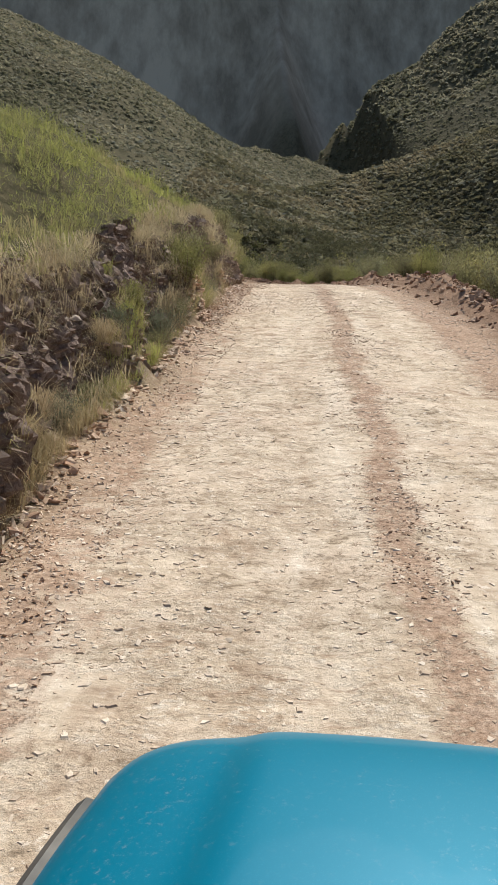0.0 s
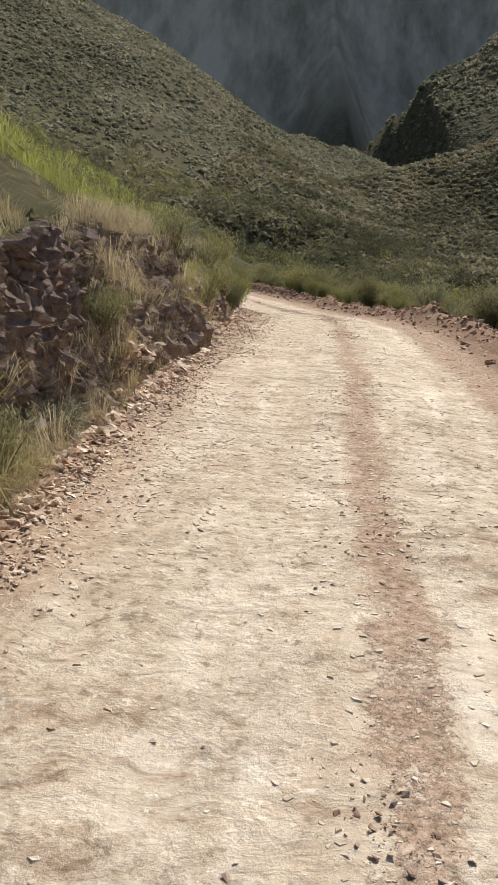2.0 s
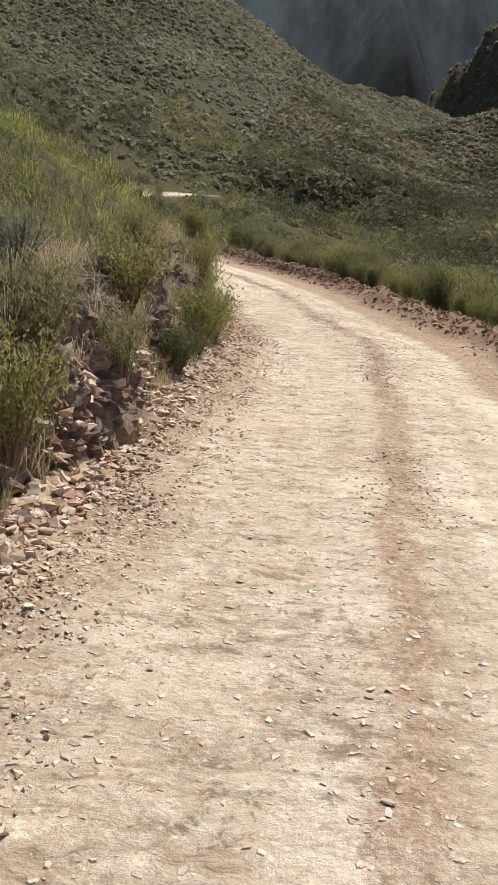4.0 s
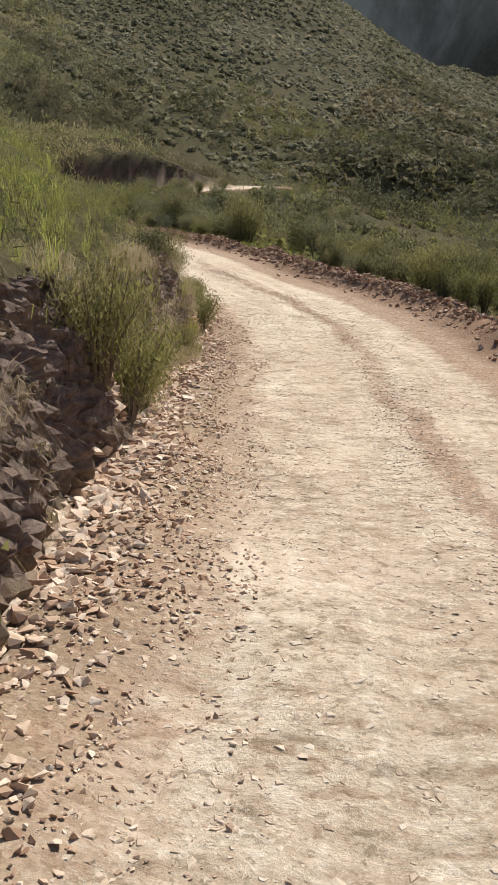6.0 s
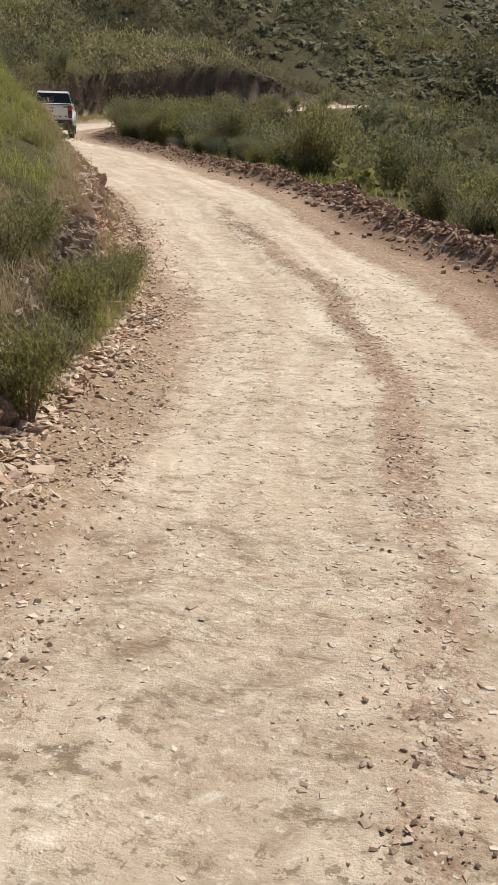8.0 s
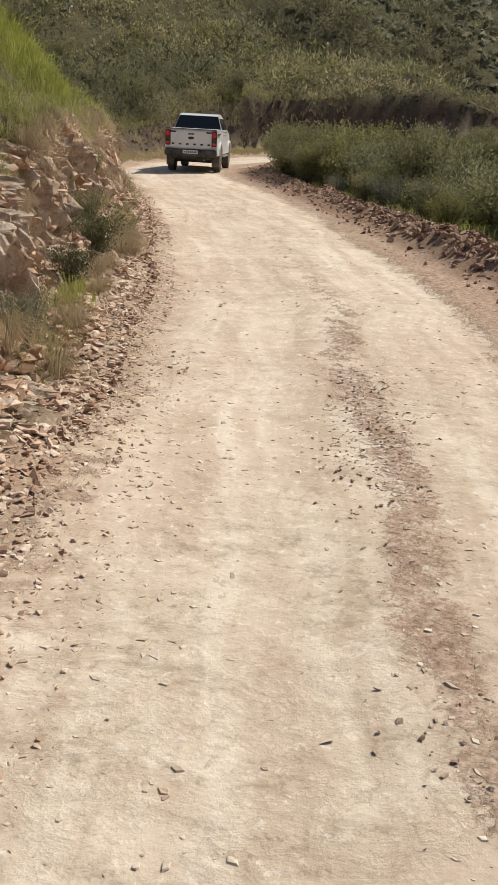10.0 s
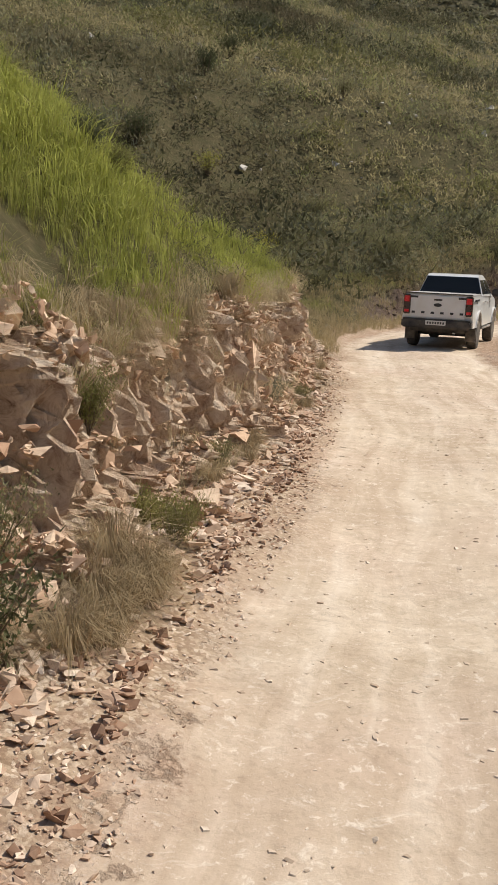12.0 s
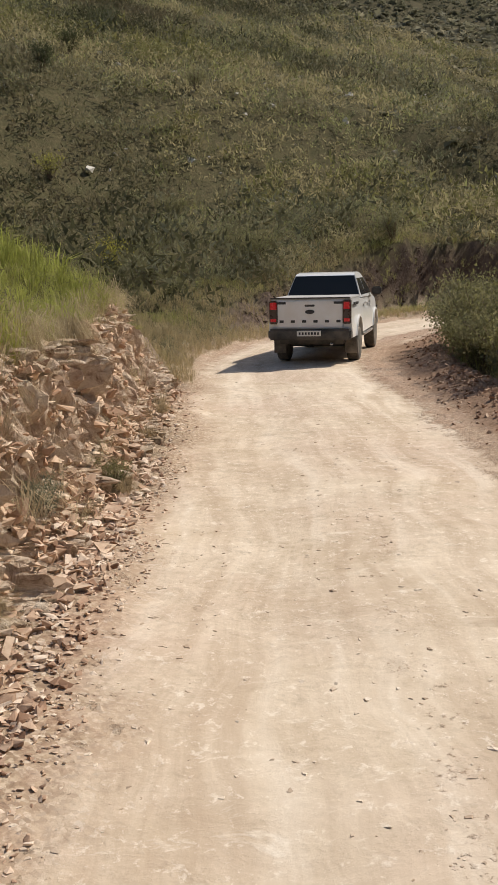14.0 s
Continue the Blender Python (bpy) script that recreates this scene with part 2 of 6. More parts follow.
# ---- the lie of the land ----
# the road's middle line: x, y, half width, height
ROAD = [(0.65, -14.00, 2.55, -0.55), (1.00, 0.00, 2.4, -0.03), (1.20, 5.50, 2.35, 0.19), (1.43, 10.50, 2.2, 0.46), (1.60, 16.00, 2, 0.71), (1.80, 22.00, 1.9, 0.77),
        (2.02, 28.67, 1.88, 0.55), (1.87, 35.34, 1.9, 0.14), (1.02, 40.51, 2.15, -0.25), (0.01, 45.59, 2.1, -0.52), (-1.55, 50.96, 2.25, -0.67), (-4.29, 55.50, 1.95, -0.61),
        (-7.03, 59.75, 2, -0.44), (-10.21, 63.59, 1.85, -0.32), (-13.54, 67.38, 1.8, -0.23), (-18.19, 72.34, 1.8, -0.15), (-21.88, 76.86, 2.25, -0.09), (-24.41, 83.01, 2.25, -0.06),
        (-23.75, 90.13, 2.15, 0.07), (-20.28, 96.41, 2.1, 0.43), (-16.87, 100.69, 2, 0.77), (-14.39, 106.74, 2, 0.87), (-17.38, 115.98, 2, 0.80), (-26.10, 126.31, 2.3, 0.89)]


def spline(rows, per):
    """A smooth line through rows (Catmull-Rom)."""
    r = np.array(rows, float)
    r = np.vstack([2 * r[0] - r[1], r, 2 * r[-1] - r[-2]])
    u = np.linspace(0, 1, per, endpoint=False)[:, None]
    out = []
    for i in range(1, len(r) - 2):
        a, b, c, d = r[i - 1:i + 3]
        out.append(0.5 * (2 * b + (c - a) * u + (2 * a - 5 * b + 4 * c - d) * u ** 2 + (3 * b - a - 3 * c + d) * u ** 3))
    return np.vstack(out + [r[-2:-1]])


LINE = spline(ROAD, 12)
TAN = np.gradient(LINE[:, :2], axis=0)
TAN /= np.linalg.norm(TAN, axis=1)[:, None]
RUN = np.r_[0, np.cumsum(np.linalg.norm(np.diff(LINE[:, :2], axis=0), axis=1))]


def vnoise(x, y, size, seed=0):
    """Smooth value noise, -1 to 1, with lumps of that size."""
    x, y = np.asarray(x, float) / size, np.asarray(y, float) / size
    xi, yi = np.floor(x).astype(np.int64), np.floor(y).astype(np.int64)
    fx, fy = x - xi, y - yi
    fx, fy = fx * fx * (3 - 2 * fx), fy * fy * (3 - 2 * fy)

    def h(a, b):
        k = (a * 374761393 + b * 668265263 + seed * 974634777) & 0x7FFFFFFF
        k = ((k ^ (k >> 13)) * 1274126177) & 0x7FFFFFFF
        k = ((k ^ (k >> 16)) * 668265263) & 0x7FFFFFFF
        return (k & 0xFFFF) / 32767.5 - 1
    return (h(xi, yi) * (1 - fx) + h(xi + 1, yi) * fx) * (1 - fy) + (h(xi, yi + 1) * (1 - fx) + h(xi + 1, yi + 1) * fx) * fy


def fbm(x, y, size, octaves=4, seed=0):
    return sum(vnoise(x, y, size / 2 ** i, seed + i) / 2 ** i for i in range(octaves))


def step(a, b, v):
    v = np.clip((v - a) / (b - a), 0, 1)
    return v * v * (3 - 2 * v)


def roadside(x, y):
    """For places: the station along the road (in rows of ROAD), the offset to the left of its middle, its half width and height there."""
    x, y = np.asarray(x, float).ravel(), np.asarray(y, float).ravel()
    st, off, half, zr = (np.empty(len(x)) for _ in range(4))
    a, seg = LINE[:-1, :2], np.diff(LINE[:, :2], axis=0)
    ll = (seg ** 2).sum(1)
    for lo in range(0, len(x), 20000):
        p = np.stack([x[lo:lo + 20000], y[lo:lo + 20000]], 1)
        d2 = ((p[:, None] - LINE[None, :, :2]) ** 2).sum(-1)
        k = d2.argmin(1)
        best = None
        for j in (np.clip(k - 1, 0, len(a) - 1), np.clip(k, 0, len(a) - 1)):
            u = np.clip(((p - a[j]) * seg[j]).sum(1) / ll[j], 0, 1)
            q = a[j] + seg[j] * u[:, None]
            dd = ((p - q) ** 2).sum(1)
            side = np.sign(seg[j, 0] * (p[:, 1] - q[:, 1]) - seg[j, 1] * (p[:, 0] - q[:, 0]))
            row = [dd, side * np.sqrt(dd), (j + u) / 12, LINE[j, 2] + u * (LINE[j + 1, 2] - LINE[j, 2]), LINE[j, 3] + u * (LINE[j + 1, 3] - LINE[j, 3])]
            best = row if best is None else [np.where(dd < best[0], r, o) for r, o in zip(row, best)]
        s = slice(lo, lo + 20000)
        off[s], st[s], half[s], zr[s] = best[1:]
    return st, off, half, zr


def ridge(x, y, crest, fall):
    """Height of a ridge with that crest line (x, y, z), which falls away from it on both sides."""
    best, high, total = np.full(np.shape(x), 1e18), np.zeros(np.shape(x)), np.zeros(np.shape(x))
    for (x0, y0, z0), (x1, y1, z1) in zip(crest[:-1], crest[1:]):
        length = math.hypot(x1 - x0, y1 - y0)
        for u in np.linspace(0, 1, 14, endpoint=False):
            away = (x - x0 - u * (x1 - x0)) ** 2 + (y - y0 - u * (y1 - y0)) ** 2
            w = length / (away + 20) ** 3
            high, total = high + w * (z0 + u * (z1 - z0)), total + w
            best = np.minimum(best, away)
    return high / total - fall * np.sqrt(best)


WEST_HILL = [(-260, 190, 130), (-130, 262, 88), (-77, 290, 67), (-49, 326, 57.8), (-32, 348, 46.8), (-12, 370, 39.7), (29, 400, 33)]
EAST_SPUR = [(-14, 114, 0.5), (-8, 150, 4.5), (5, 200, 10.5), (22, 220, 17), (37, 225, 22), (58, 225, 30), (110, 210, 48), (260, 150, 90)]
EAST_HILL = [(49, 506, 54), (45, 502, 67), (51, 499, 77), (60, 496, 88), (76, 494, 93), (88, 493, 99), (92, 490, 107), (112, 485, 116), (170, 470, 140), (400, 400, 220)]
BUTTRESS = [(33, 572, 46), (23, 585, 77), (18, 630, 112), (12, 720, 175)]
MOUNTAIN = [(-1500, 400, 760), (-500, 900, 640), (-60, 960, 600), (120, 1040, 580), (420, 900, 640), (1400, 400, 760)]
REAR_HILL = [(-900, -300, 180), (0, -700, 150), (900, -300, 200)]


def smooth_max(parts, k):
    top = np.max(parts, axis=0)
    return top + k * np.log(sum(np.exp((p - top) / k) for p in parts))


def country(x, y, left):
    """The wide land away from the road."""
    rough = fbm(x, y, 60, 4, 3)
    bend = 45 * vnoise(x, y, 170, 20)
    gully = np.abs(vnoise(x + bend, 0.35 * y - bend, 120, 21)) * 16 + np.abs(vnoise(x - bend, 0.45 * y, 48, 22)) * 8 + np.abs(vnoise(x + bend, 0.6 * y, 19, 23)) * 3.5
    west = ridge(x, y, WEST_HILL, 0.48) + rough * 2.2
    spur = ridge(x, y, EAST_SPUR, 0.26) + rough * 1.3
    east = ridge(x, y, EAST_HILL, 0.6 + 1.3 * step(60, 44, x)) + rough * 5
    mount = ridge(x, y, MOUNTAIN, 1.7) + 1.3 * gully + 16 * fbm(x, y, 130, 6, 90)
    buttress = ridge(x, y, BUTTRESS, 1.9) + 0.35 * gully + 7 * fbm(x, y, 60, 5, 93)
    rear = ridge(x, y, REAR_HILL, 0.4)
    # the flank above the bend, cut off by its own nose
    flank = 5.16 - 0.407 * (x + 34.7) + 0.089 * (y - 79.7)
    nose = 0.732 * (x + 16.9) + 0.681 * (y - 100.0)
    flank = flank - 0.8 * np.maximum(nose + 2, 0) - np.maximum(-150 - x, 0) * 0.5 + rough * 0.6
    beyond_end = step(100, 128, y)
    base = np.where(left, 2.2, -7.0) * (1 - beyond_end) - 2.0 * beyond_end + rough * 0.8
    return smooth_max([base, west, spur, east, mount, buttress, rear, flank], 1.5)


LIP = [(0, 1.5), (1, 1.45), (3, 1.45), (5, 1.3), (7, 1.35), (8.5, 1.45), (9.6, 1.42), (10.3, 1.2), (11, 1.3), (12, 1.5), (14, 1.4), (14.8, 1.2), (15.3, 0.75), (15.7, 0.3), (16.5, 0.35), (17.2, 1.2), (18, 2.4), (19.3, 2.5), (20, 1.6), (20.6, 0.5), (23, 0.4)]
FOOT = [(0, 0.35), (3, 0.4), (5, 0.5), (6, 0.8), (7, 1.15), (9, 0.95), (10.5, 0.6), (12, 0.75), (13, 0.65), (14, 0.45), (16.4, 0.5), (17.2, 1.5), (18, 2.2), (19.5, 2.0), (20.5, 0.6), (23, 0.5)]
RISE = [(0, 0.5), (6, 0.5), (9, 0.65), (11, 0.72), (12, 0.85), (13, 0.7), (14, 0.58), (15, 0.7), (16.8, 0.8), (17.4, 0.55), (19.6, 0.55), (21, 1.0), (23, 1.2)]
SLOPE = [(0, 0.35), (3, 0.4), (4, 0.45), (6, 0.52), (8.5, 0.62), (9.5, 0.6), (10.4, 0.52), (11.2, 0.6), (12, 0.85), (13, 0.9), (14, 0.7), (15, 0.4), (15.6, 0.16), (16.4, 0.2), (17.3, 0.42), (19.5, 0.42), (21, 0.1), (23, 0.1)]


def along(table, st):
    return np.interp(st, [a for a, _ in table], [b for _, b in table])


def rise_shape(u, st):
    """Share of the bank's height at u of the way in from its foot: fallen earth at the foot of a steeper face in the pale rock."""
    w = step(10.2, 11.2, st) * step(15.6, 14.9, st)
    return u ** 0.77 * (1 - w) + np.interp(u, [0, 0.2, 0.42, 0.64, 0.84, 1], [0, 0.10, 0.24, 0.80, 0.96, 1]) * w


def land(x, y):
    """Height of the ground at places, and its masks: offset from the road's middle, road, rock face, far."""
    x, y = np.asarray(x, float).ravel(), np.asarray(y, float).ravel()
    st, off, half, zr = roadside(x, y)
    left = off > 0
    wob = 0.14 * vnoise(x, y, 1.7, 5) + 0.07 * vnoise(x, y, 0.5, 6)
    d = np.abs(off) - half
    lip, foot, rise, slope = (along(q, st) for q in (LIP, FOOT, RISE, SLOPE))
    foot = foot + 0.22 * vnoise(x, y, 2.3, 8) + 0.12 * vnoise(x, y, 0.8, 9)
    lip = lip * (1 + 0.16 * vnoise(x, y, 3.1, 10))
    u = np.clip((d - foot) / rise, 0, 1)
    face = rise_shape(u, st)
    ledge = face + (0.10 * vnoise(x, y, 0.45, 13) + 0.06 * vnoise(x, y, 0.2, 14)) * (u > 0) * (u < 1) + 0.09 * np.sin(face * 17 + 4 * vnoise(x, y, 1.3, 12)) * (u > 0) * (u < 1)
    beyond = np.maximum(d - foot - rise, 0)
    top = slope * (beyond - 0.75 * np.maximum(beyond - 3, 0) - 0.3 * np.maximum(beyond - 5.5, 0))
    zl = zr + np.where(d > 0, 0.10 * np.clip(d / 0.6, 0, 1) * np.clip(foot, 0, 1), 0) + lip * ledge + top
    berm = 0.31 * step(18.6, 17.2, st) * (1 - 0.55 * step(12.6, 13.4, st)) * np.exp(-((d - 0.55 + wob) / 0.34) ** 2) * (1 + 0.5 * vnoise(x, y, 0.7, 15) + 0.3 * vnoise(x, y, 2.5, 16))
    zright = zr + berm - 0.15 * np.maximum(d - 0.7, 0) - 0.14 * np.maximum(d - 6, 0) + 0.04 * np.maximum(d - 25, 0)
    near = np.where(left, zl, zright)
    w = np.maximum(np.where(left, step(9, 26, d), step(12, 42, d)), step(22.3, 22.95, st))
    z = near * (1 - w) + country(x, y, left) * w
    seen = step(22.2, 21.7, st)
    inside = step(0.25, -0.5, d + wob) * seen
    crown = -0.05 * (off / np.maximum(half, 1)) ** 2 - 0.025 * (np.exp(-((off - 0.85) / 0.3) ** 2) + np.exp(-((off + 0.95) / 0.3) ** 2))
    z = z + inside * (crown + 0.012 * vnoise(x, y, 0.6, 30) + 0.012 * vnoise(x, y, 0.25, 31))
    lumps = 0.06 * vnoise(x, y, 0.9, 32) + 0.03 * vnoise(x, y, 0.35, 33)
    z = z + (1 - inside) * lumps * (1 + 2.2 * (left & (u > 0.02) & (u < 0.98)))
    z = z + np.where(left, step(0.1, 1.6, beyond) * step(30, 12, d), 0) * (0.16 * vnoise(x, y, 1.9, 34) + 0.26 * vnoise(x, y, 4.6, 35) + 0.07 * vnoise(x, y, 0.8, 36))
    rock = np.where(left, step(0.02, 0.12, u) * step(1.0, 0.8, u) * step(0.3, 0.9, lip), 0)
    shoulder = np.where(left, step(foot + 0.15, foot - 0.2, d), step(1.5, 0.8, d + wob)) * seen
    grit = np.maximum(np.where(left, step(-0.25, 0.2, d + 1.6 * wob), step(-0.5, 0.1, d + 2 * wob)), 0) * seen
    strip = np.interp(st, [0, 8, 8.6, 9.4, 10.2, 11, 12.0, 12.8, 23], [1, 1, 0.7, 1, 1, 0.9, 0.65, 0.35, 0.15])
    run = np.interp(st * 12, np.arange(len(RUN)), RUN)
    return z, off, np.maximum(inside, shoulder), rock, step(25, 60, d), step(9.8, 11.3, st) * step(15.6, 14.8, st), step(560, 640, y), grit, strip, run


def axis(fine_a, fine_b, gap, far_a, far_b, grow_a, grow_b):
    """Grid lines: even between fine_a and fine_b, and wider and wider outside."""
    mid = list(np.arange(fine_a, fine_b + gap / 2, gap))
    for sign, end in ((1, far_b), (-1, far_a)):
        v, g = (fine_b if sign > 0 else fine_a), gap
        while sign * (end - v) > 0:
            g *= grow_b if sign > 0 else grow_a
            v += sign * g
            mid.append(v)
    return np.array(sorted(mid))


GRID_X, GRID_Y = axis(-29, 6.0, 0.23, -2600, 2600, 1.06, 1.07), axis(-1.0, 91, 0.22, -1200, 2600, 1.25, 1.045)
GRID_Z = []


def build_ground():
    """One sheet of land to the horizon, split along the road's edges into road, ground and rocky bank."""
    xs, ys = GRID_X, GRID_Y
    gx, gy = np.meshgrid(xs, ys)
    z, off, road, rock, far, warm, crag, grit, strip, run = land(gx, gy)
    nx, ny = len(xs), len(ys)
    i = (np.arange(ny - 1)[:, None] * nx + np.arange(nx - 1)[None]).ravel()
    quads = np.stack([i, i + 1, i + 1 + nx, i + nx], 1)
    co = np.stack([gx.ravel(), gy.ravel(), z], 1)
    GRID_Z.append(z.reshape(ny, nx))
    st, o2, half, level = roadside(gx, gy)
    # behind the rock face the sheet drops out of sight
    behind = step(0.0, 0.25, rock) * (st < 15.2) * (st > 1)
    co[:, 2] = co[:, 2] * (1 - behind) + (level - 0.15) * behind
    mid = quads[:, 0]
    kind = np.where(np.abs(o2[mid]) < half[mid], 0, np.where((rock[quads].min(1) > 0.6) & (st[mid] < 15.2) & (st[mid] > 1), 3, 1))
    for k, (name, label, cat) in enumerate((("road", "pale rutted dirt road with loose stones", "dirt road"),
                                            ("ground", "scrubby mountain land of grass, soil and shrubs", "ground"))):
        q = quads[kind == k]
        used, inv = np.unique(q, return_inverse=True)
        me = bpy.data.meshes.new(name)
        me.vertices.add(len(used))
        me.vertices.foreach_set("co", co[used].ravel())
        me.loops.add(q.size)
        me.loops.foreach_set("vertex_index", inv.ravel().astype(np.int32))
        me.polygons.add(len(q))
        me.polygons.foreach_set("loop_start", np.arange(0, q.size, 4, dtype=np.int32))
        me.polygons.foreach_set("use_smooth", np.ones(len(q), bool))
        for nm, v in (("lat", off), ("road", road), ("rock", rock), ("far", far), ("warm", warm), ("crag", crag), ("grit", grit), ("strip", strip), ("run", run)):
            me.attributes.new(nm, "FLOAT", "POINT").data.foreach_set("value", v[used].astype(np.float32))
        me.update(calc_edges=True)
        me.materials.append(GROUND)
        tagged(new(name, me), label, cat, kind="structure")


build_ground()


def sheet_at(x, y):
    """Height of the built sheet of ground at places."""
    i, j = np.clip(np.searchsorted(GRID_X, x) - 1, 0, len(GRID_X) - 2), np.clip(np.searchsorted(GRID_Y, y) - 1, 0, len(GRID_Y) - 2)
    u, v = (x - GRID_X[i]) / (GRID_X[i + 1] - GRID_X[i]), (y - GRID_Y[j]) / (GRID_Y[j + 1] - GRID_Y[j])
    g = GRID_Z[0]
    return (g[j, i] * (1 - u) + g[j, i + 1] * u) * (1 - v) + (g[j + 1, i] * (1 - u) + g[j + 1, i + 1] * u) * v


def cells_at(a, b, size, seed, crack=0.0, lean=0.0):
    """Random value, 0 to 1, of the nearest of scattered cell points, lowered along the joints between cells; lean tilts each cell its own way."""
    a, b = a / size, b / size
    ai, bi = np.floor(a).astype(np.int64), np.floor(b).astype(np.int64)
    best, next_best, val = np.full(a.shape, 1e9), np.full(a.shape, 1e9), np.zeros(a.shape)

    def h(p, q, s):
        k = (p * 374761393 + q * 668265263 + (seed * 7 + s) * 974634777) & 0x7FFFFFFF
        k = ((k ^ (k >> 13)) * 1274126177) & 0x7FFFFFFF
        k = ((k ^ (k >> 16)) * 668265263) & 0x7FFFFFFF
        return (k & 0xFFFF) / 65535.0
    for i in (-1, 0, 1):
        for j in (-1, 0, 1):
            p, q = ai + i, bi + j
            d = (a - p - h(p, q, 0)) ** 2 + (b - q - h(p, q, 1)) ** 2
            own = h(p, q, 2)
            if lean:
                own = own + lean * (2 * (h(p, q, 3) - 0.5) * (a - p - h(p, q, 0)) + 2 * (h(p, q, 4) - 0.5) * (b - q - h(p, q, 1)))
            val = np.where(d < best, own, val)
            next_best = np.minimum(next_best, np.maximum(d, best))
            best = np.minimum(best, d)
    return val - crack * np.exp(-((np.sqrt(next_best) - np.sqrt(best)) / 0.13) ** 2)


def build_bank():
    """The broken rock face that the road is cut into: blocks and ledges pushed in and out."""
    st = np.r_[np.linspace(0.9, 10.2, 900, endpoint=False), np.linspace(10.2, 15.6, 1150)]
    v = np.r_[np.linspace(-0.15, 1.12, 48, endpoint=False), np.linspace(1.12, 1.45, 5)]
    S, V = np.meshgrid(st, v, indexing="ij")
    i = S * 12
    k = np.clip(i.astype(int), 0, len(LINE) - 2)
    u = (i - k)[..., None]
    c = LINE[k] * (1 - u) + LINE[k + 1] * u
    t = TAN[k] * (1 - u) + TAN[k + 1] * u
    t /= np.linalg.norm(t, axis=-1, keepdims=True)
    nrm = np.stack([-t[..., 1], t[..., 0]], -1)
    d = along(FOOT, S) + along(RISE, S) * V
    p = c[..., :2] + nrm * (c[..., 2] + d)[..., None]
    # the land shifts its foot with noise; follow it so that the face stays at the step
    shift = 0.22 * vnoise(p[..., 0], p[..., 1], 2.3, 8) + 0.12 * vnoise(p[..., 0], p[..., 1], 0.8, 9)
    p = p + nrm * shift[..., None]
    lip = along(LIP, S) * (1 + 0.16 * vnoise(p[..., 0], p[..., 1], 3.1, 10))
    z = c[..., 3] + 0.08 + lip * np.where(V < 0, -np.abs(np.clip(V, -0.12, 0)) ** 0.8, rise_shape(np.clip(V, 0, 1), S))
    over = step(1.0, 1.15, V)
    z = z * (1 - over) + (land(p[..., 0], p[..., 1])[0].reshape(z.shape) + 0.02 - 0.06 * step(1.3, 1.45, V)) * over
    a = np.interp(S * 12, np.arange(len(RUN)), RUN)
    tilt = a + 0.45 * z
    # steep dark layers first; further on, large leaning blocks of pale stone
    layers = 0.08 * (cells_at(tilt * 1.5, 0.6 * z + 0.2 * a, 0.36, 1, 0.5, 0.4) - 0.4) + 0.09 * (cells_at(tilt * 1.7, z * 0.7, 0.2, 2, 0.5, 1.0) - 0.4) + 0.08 * (cells_at(tilt, 1.3 * z, 0.12, 3, 0.3, 1.0) - 0.5)
    up = np.hypot(along(RISE, S), along(LIP, S)) * V
    dip = a - 0.5 * up
    blocks = 0.17 * (cells_at(dip * 1.2, 0.8 * up + 0.2 * a, 0.42, 11, 0.5, 1.0) - 0.65) + 0.17 * (cells_at(dip * 1.3, 0.9 * up - 0.2 * a, 0.23, 12, 0.5, 0.9) - 0.5) + 0.12 * (cells_at(dip * 1.4, 1.1 * up, 0.12, 13, 0.5, 1.0) - 0.5) + 0.04 * (cells_at(dip, 1.5 * up, 0.06, 14, 0.3) - 0.5)
    lit = step(9.8, 10.8, S)
    push = layers * (1 - lit) + blocks * lit
    push = push + 0.16 * vnoise(a, 2 * z, 1.8, 4)
    fade = step(-0.12, 0.05, V) * step(1.14, 0.98, V)
    p = p - nrm * (push * fade * np.clip(lip, 0.2, 1))[..., None]
    z = z + fade * 0.07 * (cells_at(tilt * 1.1, z * 0.8, 0.22, 5) - 0.5)
    co = np.concatenate([p, z[..., None]], -1).reshape(-1, 3)
    n, m = len(st), len(v)
    q = (np.arange(n - 1)[:, None] * m + np.arange(m - 1)[None]).ravel()
    quads = np.stack([q, q + m, q + m + 1, q + 1], 1)
    me = bpy.data.meshes.new("rock_bank")
    me.vertices.add(len(co))
    me.vertices.foreach_set("co", co.ravel())
    me.loops.add(quads.size)
    me.loops.foreach_set("vertex_index", quads.ravel().astype(np.int32))
    me.polygons.add(len(quads))
    me.polygons.foreach_set("loop_start", np.arange(0, quads.size, 4, dtype=np.int32))
    me.polygons.foreach_set("use_smooth", np.zeros(len(quads), bool))
    zero = np.zeros(len(co), np.float32)
    masks = {"lat": zero + 3, "road": (step(0.06, -0.05, V).ravel()), "rock": step(-0.03, 0.06, V).ravel() * step(1.08, 0.98, V).ravel(), "far": zero,
             "warm": (step(9.8, 11.3, S)).ravel(), "crag": zero, "grit": zero + 1, "strip": zero, "run": a.ravel()}
    for nm, val in masks.items():
        me.attributes.new(nm, "FLOAT", "POINT").data.foreach_set("value", np.asarray(val, np.float32))
    me.update(calc_edges=True)
    me.materials.append(GROUND)
    tagged(new("rock_bank", me), "brown broken rock face cut beside the dirt road", "road bank", kind="structure")


build_bank()

# ---- stones and plants: shapes that are scattered ----
rng = np.random.default_rng(7)


